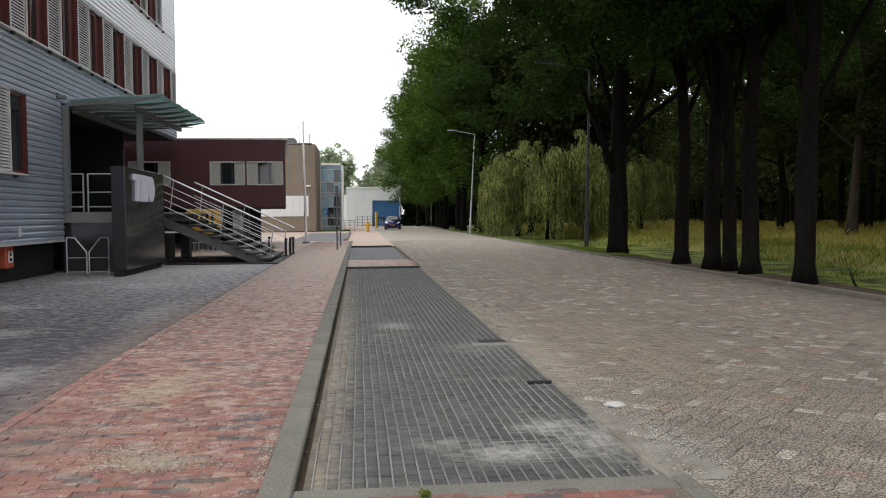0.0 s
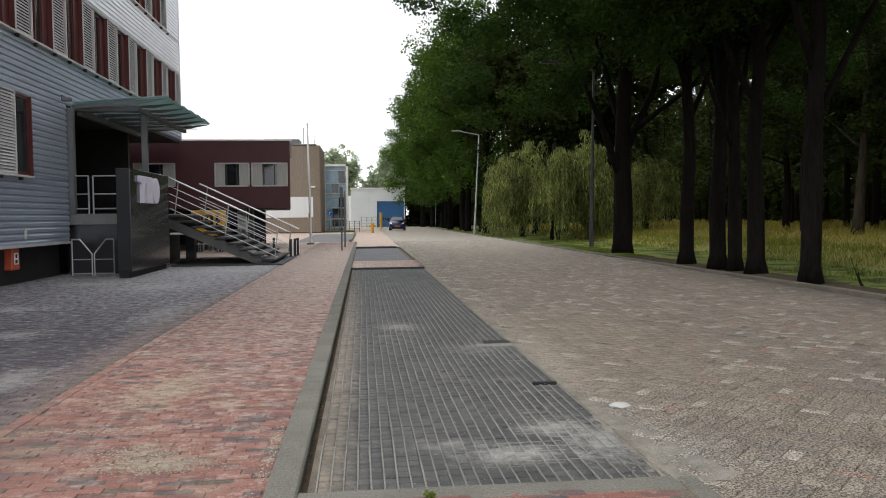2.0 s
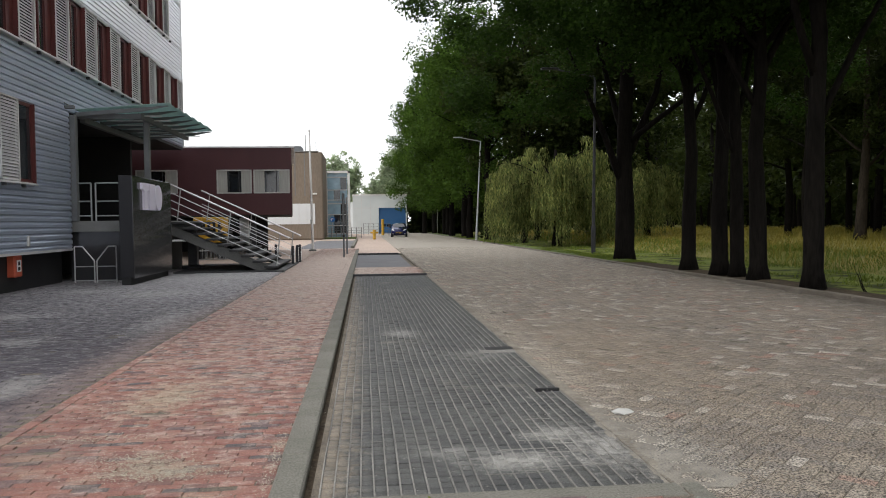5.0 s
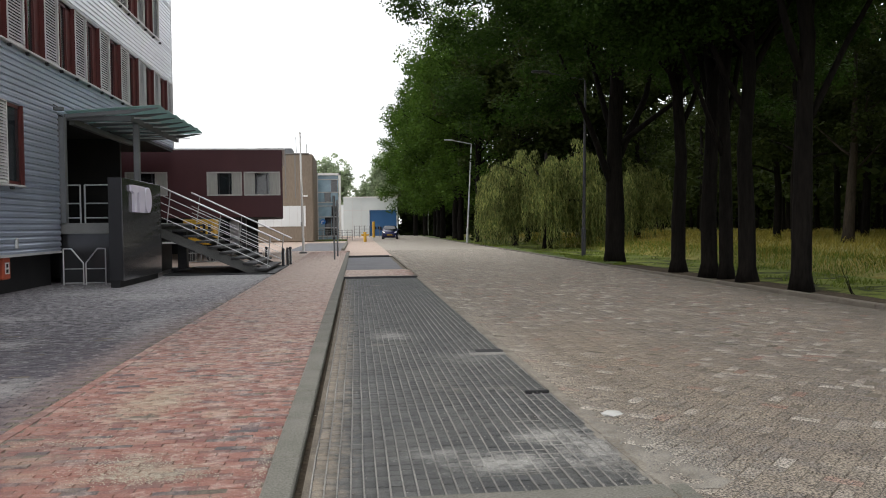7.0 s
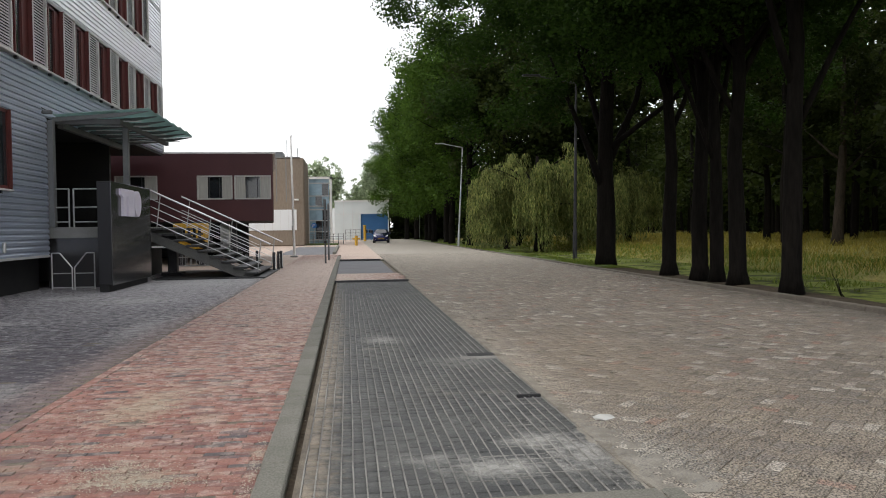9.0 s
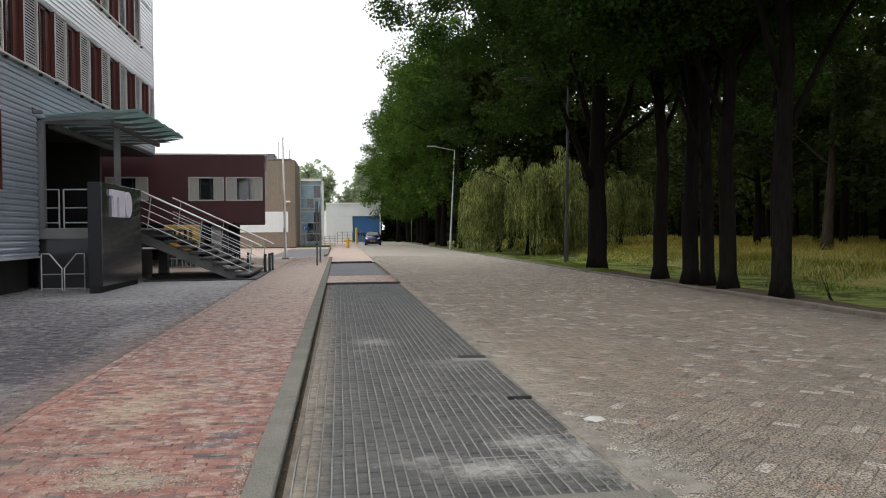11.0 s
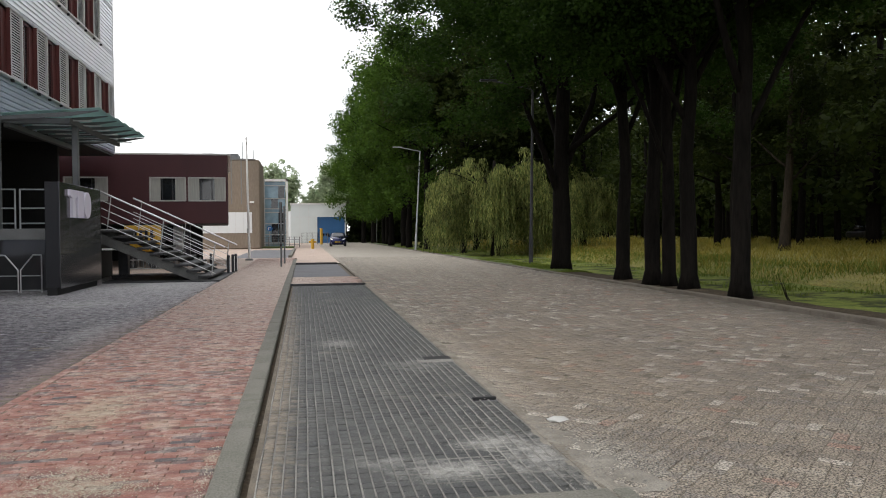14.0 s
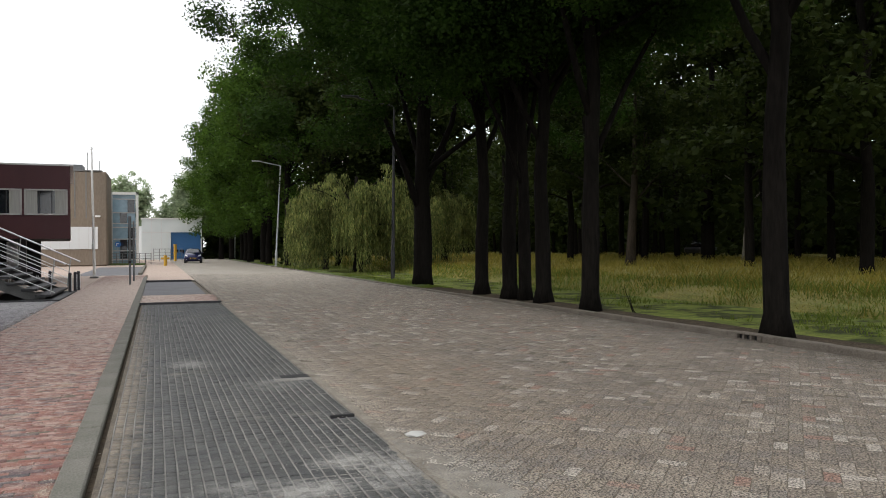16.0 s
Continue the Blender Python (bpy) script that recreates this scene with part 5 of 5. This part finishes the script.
def hatchback():
    """A small five-door car, nose towards -y; width along x."""
    r = empty("hatchback_car", pose(3.72, 84.5, 0.0, 0, 0, -4))
    tagged(r, "dark blue small hatchback car standing on the road", "car")
    blue = mat("dark_blue_car_paint", (0.008, 0.011, 0.07), (0.007, 0.009, 0.055), rough=0.18, metal=0.35, spec=0.6)
    rubber = mat("tyre_rubber", (0.015, 0.015, 0.015), rough=0.8)
    # stations: y, half width low, half width belt, half width roof, bottom, belt, roof
    st = [(-1.98, 0.55, 0.50, 0.40, 0.32, 0.60, 0.62), (-1.88, 0.76, 0.72, 0.55, 0.22, 0.72, 0.76), (-1.55, 0.85, 0.82, 0.62, 0.18, 0.83, 0.90), (-1.0, 0.86, 0.85, 0.66, 0.18, 0.92, 1.00),
          (-0.75, 0.86, 0.85, 0.66, 0.18, 0.94, 1.04), (-0.05, 0.86, 0.85, 0.58, 0.18, 0.97, 1.44), (0.6, 0.86, 0.85, 0.58, 0.18, 0.99, 1.48), (1.25, 0.86, 0.84, 0.55, 0.18, 1.02, 1.43),
          (1.75, 0.84, 0.80, 0.50, 0.24, 1.02, 1.22), (1.95, 0.72, 0.66, 0.45, 0.34, 0.95, 1.0)]
    bm = B()
    rings = []
    for y, wl, wb, wr, zb, zm, zt in st:
        pts = [(-wl * 0.9, zb), (-wl, zb + 0.14), (-wl - 0.0, (zb + zm) / 2 + 0.05), (-wb, zm), (-wr - 0.03, zt - 0.06), (-wr + 0.12, zt), (wr - 0.12, zt), (wr + 0.03, zt - 0.06), (wb, zm), (wl, (zb + zm) / 2 + 0.05), (wl, zb + 0.14), (wl * 0.9, zb)]
        rings.append([bm.verts.new((x, y, z)) for x, z in pts])
    for a, b in zip(rings, rings[1:]):
        for i in range(12):
            j = (i + 1) % 12
            bm.faces.new((a[i], b[i], b[j], a[j]))
    bm.faces.new(rings[0])
    bm.faces.new(rings[-1][::-1])
    bmesh.ops.recalc_face_normals(bm, faces=bm.faces)
    part("body", bm, blue, r, smooth=True)

    def sheet(pts, d=0.012):
        b2 = B()
        v = [Vector(p) for p in pts]
        nn = (v[1] - v[0]).cross(v[2] - v[0]).normalized() * d
        f0 = [b2.verts.new(p + nn * 0.2) for p in v]
        f1 = [b2.verts.new(p + nn) for p in v]
        b2.faces.new(f1)
        b2.faces.new(f0[::-1])
        for i in range(len(v)):
            j = (i + 1) % len(v)
            b2.faces.new((f0[i], f0[j], f1[j], f1[i]))
        return b2

    part("windscreen", sheet([(-0.62, -0.74, 1.06), (0.62, -0.74, 1.06), (0.50, -0.10, 1.42), (-0.50, -0.10, 1.42)], 0.02), M["glass_dark"], r, "dark reflecting windscreen")
    for s in (-1, 1):
        for y0, y1 in ((-0.45, 0.42), (0.5, 1.25)):
            p = [(s * 0.85, y0, 0.99), (s * 0.85, y1, 1.02), (s * 0.645, y1, 1.36), (s * 0.645, max(y0, -0.02), 1.36)]
            part("side_window", sheet(p if s > 0 else p[::-1], 0.015), M["glass_dark"], r)
        lamp = sheet([(s * 0.46, -1.93, 0.66), (s * 0.74, -1.80, 0.70), (s * 0.78, -1.55, 0.84), (s * 0.6, -1.75, 0.80)][::s], 0.03)
        part("headlight", lamp, M["white"], r, "pale clear headlight")
        part("fog_lamp", rod(B(), (s * 0.6, -1.9, 0.38), (s * 0.6, -1.95, 0.38), 0.05), M["steel"], r)
        part("mirror", bx(B(), s * 0.95 - 0.09, s * 0.95 + 0.09, -0.62, -0.5, 0.97, 1.1, 0.03), blue, r)
        for y in (-1.25, 1.22):
            w = empty("wheel")
            w.parent = r
            part("tyre", rod(B(), (s * 0.66, y, 0.3), (s * 0.875, y, 0.3), 0.305, n=20), rubber, w)
            part("rim", rod(B(), (s * 0.85, y, 0.3), (s * 0.885, y, 0.3), 0.2, n=10), M["steel_dull"], w)
    part("grille", bx(B(), -0.42, 0.42, -2.0, -1.93, 0.36, 0.58, 0.02), M["dark"], r, "black front grille")
    plate = part("number_plate", bx(B(), -0.26, 0.26, -2.02, -2.0, 0.42, 0.53), M["yellow"], r, "yellow number plate")
    part("plate_bar", bx(B(), -0.2, 0.2, -2.026, -2.02, 0.45, 0.5), M["dark"], plate, "dark bar")
    part("lower_lip", bx(B(), -0.7, 0.7, -1.96, -1.8, 0.16, 0.24, 0.02), M["dark"], r)


hatchback()


def storm_drain():
    r = empty("kerb_drain", pose(KERB_R - 0.06, 9.55, -0.022))
    tagged(r, "cast iron kerb drain with three dark slots", "drain")
    part("lid", bx(B(), -0.012, 0.2, -0.3, 0.3, 0.108, 0.13, 0.004), M["kerb_dark"], r)
    part("back", bx(B(), 0.06, 0.2, -0.3, 0.3, 0.0, 0.106), M["dark"], r, "black drain mouth")
    part("sill", bx(B(), -0.012, 0.058, -0.3, 0.3, -0.02, 0.03, 0.004), M["kerb_dark"], r)
    for k, (a, b) in enumerate(((-0.3, -0.22), (-0.1, -0.06), (0.06, 0.1), (0.22, 0.3))):
        part("upright", bx(B(), -0.012, 0.058, a, b, 0.032, 0.106, 0.003), M["kerb_dark"], r)


storm_drain()


def stone_chip():
    g = np.random.default_rng(9)
    bm = B()
    bmesh.ops.create_icosphere(bm, subdivisions=1, radius=0.1)
    for v in bm.verts:
        v.co.x *= 0.95 + 0.5 * noise.noise(v.co * 9)
        v.co.y *= 0.62 + 0.5 * noise.noise(v.co * 7)
        v.co.z = v.co.z * 0.22 + 0.01
    ob = part("stone_chip", bm, M["frame_white"])
    ob.matrix_basis = pose(1.97, 5.78, 0.0, 0, 0, 30) @ Matrix.Diagonal((1.15, 1.15, 1, 1))
    tagged(ob, "flat pale broken stone lying on the pavers", "stone")


stone_chip()


def loose_plate():
    """An access hole at the sunken field's rim and a slot, depths painted black."""
    r = empty("access_cover", pose(1.56, 8.9, -0.006))
    tagged(r, "small open access hole with a pale cement rim", "cover")
    part("hole", bx(B(), -0.16, 0.16, 0.0, 0.2, -0.03, 0.004), M["dark"], r)
    part("rim", bx(B(), -0.26, 0.18, -0.16, 0.0, -0.03, 0.0, 0.004), M["line"], r, "pale cement rim")
    s = empty("slot_cover", pose(1.6, 6.72, -0.006))
    tagged(s, "narrow slot in the dark blocks, its dark depth drawn as a bar", "cover")
    part("bar", bx(B(), -0.11, 0.11, -0.02, 0.02, -0.03, 0.012, 0.004), M["dark"], s)


loose_plate()


def scatter(name, label, spots, size, material, seed):
    """Loose grains strewn in patches."""
    g = np.random.default_rng(seed)
    pts = []
    for x, y, rx, ry, n in spots:
        pts.append(np.stack([g.normal(x, rx, n), g.normal(y, ry, n), np.full(n, 0.003)], 1))
    p = np.concatenate(pts)
    n = len(p)
    s = size * g.uniform(0.5, 1.5, n)[:, None]
    q = []
    for k in range(2):
        a = g.uniform(0, 6.283, n)
        u = np.stack([np.cos(a), np.sin(a), 0 * a], 1) * s
        v = np.stack([-np.sin(a) * 0.7, np.cos(a) * 0.7, 0.5 + 0 * a], 1) * s
        q.append(np.stack([p - u, p - v * np.array([1, 1, 0]), p + u + np.array([0, 0, 0.3]) * s, p + v], 1))
    tagged(quads(name, np.concatenate(q), M[material]), label, "gravel", kind="stuff")


scatter("sand_grains", "pale coarse sand strewn over red bricks", [(-1.45, 5.0, 0.16, 0.12, 1500), (-1.25, 4.75, 0.2, 0.07, 1300), (-1.9, 6.6, 0.25, 0.25, 900), (-1.6, 7.2, 0.15, 0.35, 900), (-0.6, 4.9, 0.02, 0.5, 500), (-1.6, 8.6, 0.2, 0.6, 600), (-1.9, 5.6, 0.2, 0.06, 600)], 0.0042, "pale_grit", 8)
scatter("road_grit", "fine grit on the road pavers", [(3.6, 5.5, 1.6, 1.6, 7000), (5.0, 8.5, 1.6, 2.0, 2500), (2.1, 4.9, 0.25, 0.5, 2000)], 0.006, "line", 10)


def sand_patch():
    bm = B()
    xs, ys = np.linspace(1.5, 2.5, 46), np.linspace(4.08, 6.6, 84)
    grid = []
    for y in ys:
        mid, half = 1.83 + 0.09 * max(0.0, 5.5 - y), 0.06 + 0.11 * max(0.0, 6.0 - y) ** 0.7
        row = []
        for x in xs:
            d = (x - mid) / half
            rough = 0.010 * noise.noise((x * 6, y * 6, 0)) + 0.006 * noise.noise((x * 17, y * 17, 3))
            row.append(bm.verts.new((x, y, 0.002 - 0.008 * d * d + rough - 0.012 * max(0.0, y - 5.6) - 0.1 * max(0.0, 1.77 - x))))
        grid.append(row)
    for a, b in zip(grid, grid[1:]):
        for i in range(len(xs) - 1):
            if max(a[i].co.z, a[i + 1].co.z, b[i].co.z, b[i + 1].co.z) > -0.012:
                bm.faces.new((a[i], a[i + 1], b[i + 1], b[i]))
    bmesh.ops.delete(bm, geom=[v for v in bm.verts if not v.link_faces], context="VERTS")
    tagged(part("sand_patch", bm, M["sand_light"], smooth=True), "pale sand spread over pavers beside the field", "sand", kind="stuff")


sand_patch()


def weed(x, y):
    g = np.random.default_rng(int(x * 100) + 50)
    c = [(0.0, 0.0, 0.03)]
    q = leaf_cloud(c, [0.05], 60, 0.035, g)
    ob = quads("weed_tuft", q * 0.65, M["grass"])
    ob.matrix_basis = pose(x, y, 0.0)
    tagged(ob, "small green weed growing from the joint", "weed", "weeds in the joints")


weed(0.33, 4.02)


def far_house():
    r = empty("garden_shed", pose(21.4, 70.0, ground_z(21)))
    tagged(r, "small pale shed beyond the meadow", "shed")
    part("wall", bx(B(), -0.8, 0.8, -0.5, 0.5, -0.1, 1.3), M["beige"], r)
    part("roof", bx(B(), -0.95, 0.95, -0.6, 0.6, 1.3, 1.5, 0.05), M["beige"], r)


far_house()


def parked_car(x, y, turn):
    r = empty("parked_car", pose(x, y, ground_z(x), 0, 0, turn))
    tagged(r, "dark car parked at the wood's edge", "car")
    part("body", bx(B(), -2.0, 2.0, -0.85, 0.85, 0.3, 0.9, 0.15), M["dark_steel"], r)
    part("cabin", bx(B(), -1.2, 1.3, -0.7, 0.7, 0.85, 1.45, 0.2), M["glass_dark"], r)
    for sx in (-1.25, 1.25):
        for sy in (-0.8, 0.62):
            part("wheel", rod(B(), (sx, sy, 0.3), (sx, sy + 0.18, 0.3), 0.3, n=14), M["dark"], r)


parked_car(52.0, 63.8, 20)


def fallen_leaves():
    g = np.random.default_rng(91)
    n = 260
    x = np.where(g.random(n) < 0.7, KERB_R - np.abs(g.normal(0, 0.35, n)) - 0.02, g.uniform(2.2, 8.6, n))
    y = g.uniform(5, 34, n)
    q = leaf_cloud(np.stack([x, y, np.full(n, 0.014)], 1), np.full(n, 0.004), n, 0.05, g, 0.0, 0.05)
    q[:, :, 2] = 0.006 + np.abs(q[:, :, 2] - 0.014) * 0.5
    tagged(quads("fallen_leaves", q, M["soil"]), "dry brown leaves strewn along the kerb", "leaves", kind="stuff")


fallen_leaves()

# ---- pavings ----
rng = np.random.default_rng(5)


def herringbone(x0, x1, y0, y1, w=0.104):
    span = int(max(x1 - x0, y1 - y0) * 1.5 / w) + 4
    c = math.cos(math.pi / 4)
    ii, jj = np.meshgrid(np.arange(-span, span), np.arange(-span, span), indexing="ij")
    ii, jj = ii.ravel(), jj.ravel()
    m = (ii - jj) % 4
    res = []
    for k, ang, dx, dy in ((0, 0.0, 1.0, 0.5), (3, math.pi / 2, 0.5, 1.0)):
        s = m == k
        u, v = (ii[s] + dx) * w, (jj[s] + dy) * w
        x = (x0 + x1) / 2 + (u - v) * c
        y = (y0 + y1) / 2 + (u + v) * c
        ok = (x > x0) & (x < x1) & (y > y0) & (y < y1)
        res.append((x[ok], y[ok], np.full(ok.sum(), ang + math.pi / 4)))
    return [np.concatenate(q) for q in zip(*res)]


def running(x0, x1, y0, y1, lx=0.206, ly=0.072):
    xs, ys = [], []
    rows = int((y1 - y0) / ly)
    for r in range(rows):
        off = (r % 2) * lx / 2 + (0.02 * math.sin(r * 1.7))
        x = np.arange(x0 + lx / 2 - off, x1, lx)
        x = x[(x > x0 + 0.05) & (x < x1 - 0.05)]
        xs.append(x)
        ys.append(np.full(len(x), y0 + (r + 0.5) * ly))
    x, y = np.concatenate(xs), np.concatenate(ys)
    return x, y, np.zeros(len(x))


def one_block(name, lx, ly, depth, material):
    me = bpy.data.meshes.new(name)
    bm = bx(B(), -lx / 2, lx / 2, -ly / 2, ly / 2, -depth, 0)
    top = [e for e in bm.edges if all(v.co.z > -0.001 for v in e.verts)]
    bmesh.ops.bevel(bm, geom=top, offset=0.004, segments=1, affect="EDGES")
    bm.to_mesh(me)
    bm.free()
    me.materials.append(material)
    return me


def pave(name, pts, lx, ly, key, parent, near, depth=0.05, top=0.0, gap=0.004):
    """The pieces inside the near stretch become parts of their own, the rest one joined mesh."""
    x, y, a = pts
    pick = (x > near[0]) & (x < near[1]) & (y > near[2]) & (y < near[3])
    idx = np.flatnonzero(pick)[:300]
    rest = np.ones(len(x), bool)
    rest[idx] = False
    blocks(name + "_field", x[rest], y[rest], a[rest], lx - gap, ly - gap, top, depth, M[key], parent, rng)
    me = one_block(name, lx - gap, ly - gap, depth, M[key + "_piece"])
    for i in idx:
        ob = new(name, me)
        ob.matrix_basis = pose(x[i], y[i], top + rng.normal(0, 0.002), rng.normal(0, 0.35), rng.normal(0, 0.35), math.degrees(a[i]))
        ob.parent = parent


def by_name(n):
    return bpy.data.objects[n]


# the sunken field of small dark blocks between pale lines
fx0, fx1, fy0, fy1 = FIELD
slab("field_bed", fx0 + 0.048, fx1, fy0, fy1, -0.12, -0.022, M["grey_far"], "sunken strip of small dark blocks with pale lines", "pavement")
PITCH, CELL, LINE0 = 0.0765, 0.097, -0.2795
cols = int((fx1 - LINE0) / PITCH)
cx, cy = np.meshgrid(LINE0 + PITCH * (np.arange(cols) + 0.5), np.arange(fy0 + CELL / 2, fy1, CELL), indexing="ij")
cx, cy = cx.ravel(), cy.ravel()
keep = ~((cx > 1.42) & (cx < 1.72) & (cy > 8.75) & (cy < 9.05)) & ~((cx > 1.5) & (cx < 1.7) & (cy > 6.65) & (cy < 6.76))
pave("block", (cx[keep], cy[keep], np.zeros(keep.sum())), PITCH - 0.006, CELL - 0.003, "cell", by_name("field_bed"), (0.2, 1.2, 4.2, 6.2), 0.03, -0.014)
for i in range(cols + 1):
    x = LINE0 + PITCH * i
    bm = B()
    prev = None
    for k in range(46):
        y = fy0 + (fy1 - fy0 - 0.05) * k / 45
        xx = x + 0.006 * noise.noise((i * 0.7, y * 0.9, 0)) + 0.004 * noise.noise((0, y * 2.3, 5))
        zt = -0.0115 - 0.016 * max(0.0, min(1.0, (y - 15) / 5))
        w = 0.0045 + 0.0015 * noise.noise((i * 3.1, y * 1.7, 2))
        ring = [bm.verts.new((xx - w, y, zt)), bm.verts.new((xx + w, y, zt)), bm.verts.new((xx + w, y, -0.04)), bm.verts.new((xx - w, y, -0.04))]
        if prev:
            for m in range(4):
                bm.faces.new((prev[m], ring[m], ring[(m + 1) % 4], prev[(m + 1) % 4]))
        prev = ring
    part("pale_line", bm, M["line"], by_name("field_bed"))

# sand in the strip along the kerb, a few pale cross joints among the lines
structure(part("sand_strip", bx(B(), -0.325, LINE0 - 0.006, fy0, fy1 - 0.05, -0.05, -0.012), M["sand_joint"]), "sandy dirt strip between kerb and dark blocks", "ground")
structure(part("sand_edge", bx(B(), LINE0 + PITCH * cols + 0.008, 1.83, 4.21, fy1, -0.05, -0.003), M["sand_pale"]), "pale sand filling the edge between field and road", "ground")
for x, w, y in ((0.55, 0.28, 4.83), (0.75, 0.3, 4.98), (1.25, 0.22, 5.2), (1.2, 0.3, 5.75), (1.35, 0.28, 6.45), (1.5, 0.26, 7.85), (-0.2, 0.3, 5.3), (0.1, 0.22, 6.9), (0.9, 0.3, 4.55), (1.3, 0.3, 4.62)):
    part("pale_line", bx(B(), x, x + w, y - 0.004, y + 0.004, -0.04, -0.0118), M["line"], by_name("field_bed"))
for k in range(9):
    y = fy0 + CELL * (k + 3)
    x = 0.7 + 0.25 * math.sin(k * 2.3) + 0.06 * k
    part("pale_line", bx(B(), x, x + 0.4 + 0.15 * math.sin(k * 1.7), y - 0.0035, y + 0.0035, -0.04, -0.0117), M["line"], by_name("field_bed"))

pave("paver", herringbone(1.80, KERB_R - 0.06, -2.0, 46), 0.208, 0.104, "road", by_name("road"), (1.9, 5.2, 3.4, 6.2), gap=0.006)
pave("brick", running(-2.5, -0.57, -2.0, 46), 0.206, 0.072, "red", by_name("pavement"), (-2.4, -0.6, 3.6, 7.5))
# half bricks close the rows along both edges
bx_, by_, _ = running(-2.5, -0.57, -2.0, 46)
hx, hy = [], []
for y in np.unique(by_):
    row = bx_[by_ == y]
    if row.min() - 0.103 > -2.5 + 0.07:
        hx.append((row.min() - 0.103 - 2.5) / 2)
        hy.append(y)
    if row.max() + 0.103 < -0.57 - 0.055:
        hx.append((row.max() + 0.103 - 0.56) / 2)
        hy.append(y)
pave("half_brick", (np.array(hx), np.array(hy), np.zeros(len(hx))), 0.088, 0.072, "red", by_name("pavement"), (-2.6, -0.5, 3.6, 7.5))
ey = np.arange(-1.9, 46, 0.21)
pave("edge_brick", (np.full(len(ey), -2.56), ey, np.full(len(ey), math.pi / 2)), 0.21, 0.105, "red", by_name("pavement"), (-3, -2, 4, 9))
pave("grey_brick", running(-8.6, -2.62, -2.0, 30, 0.206, 0.09), 0.206, 0.09, "blue", by_name("forecourt"), (-4.6, -2.7, 5, 9))
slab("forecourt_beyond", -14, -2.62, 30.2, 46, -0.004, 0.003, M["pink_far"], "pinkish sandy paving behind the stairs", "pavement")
slab("crossing_near", -0.37, 1.76, -2.0, 4.07, -0.055, -0.005, M["sand_joint"], "orange-red brick strip at the end of the field", "pavement")
pave("crossing_brick", running(-0.36, 1.74, -2.0, 4.07), 0.206, 0.072, "red", by_name("crossing_near"), (-0.4, 1.8, 3.0, 4.0))
# two added dark strips draw the shadowed recess at each field's far end
slab("field_end_edging", -0.37, 1.75, 22.1, 22.15, -0.06, 0.045, M["dark_steel"], "added dark strip for the recess shadow at the field's far end", "edging")
slab("second_field_edging", -0.37, 1.6, 37.55, 37.6, -0.06, 0.05, M["dark_steel"], "added dark strip for the recess shadow beyond the second field", "edging")
slab("crossing_middle", -0.37, 1.76, 22.45, 26.3, -0.055, -0.005, M["sand_joint"], "pinkish brick strip between two sunken fields", "pavement")
pave("crossing_brick", running(-0.36, 1.74, 22.46, 26.3), 0.206, 0.072, "red", by_name("crossing_middle"), (-0.4, 1.8, 22, 22.1))
kerb_run("kerb_far", -0.375, 1.76, 22.15, 22.45, -0.2, 0.012, 0.3, "concrete edging at the far end of the field")
slab("field_bed_far", -0.37, 1.62, 26.3, 37.6, -0.1, -0.045, M["grey_far"], "second sunken strip of dark paving", "pavement")
slab("field_edge", -0.37, 1.76, 37.6, 37.9, -0.1, 0.012, M["kerb"], "concrete edging beyond the second sunken strip", "kerb")
slab("crossing_far", -0.37, 1.76, 37.9, 46, -0.055, 0.0, M["pink_far"], "pinkish sandy paving between street and pavement", "pavement")
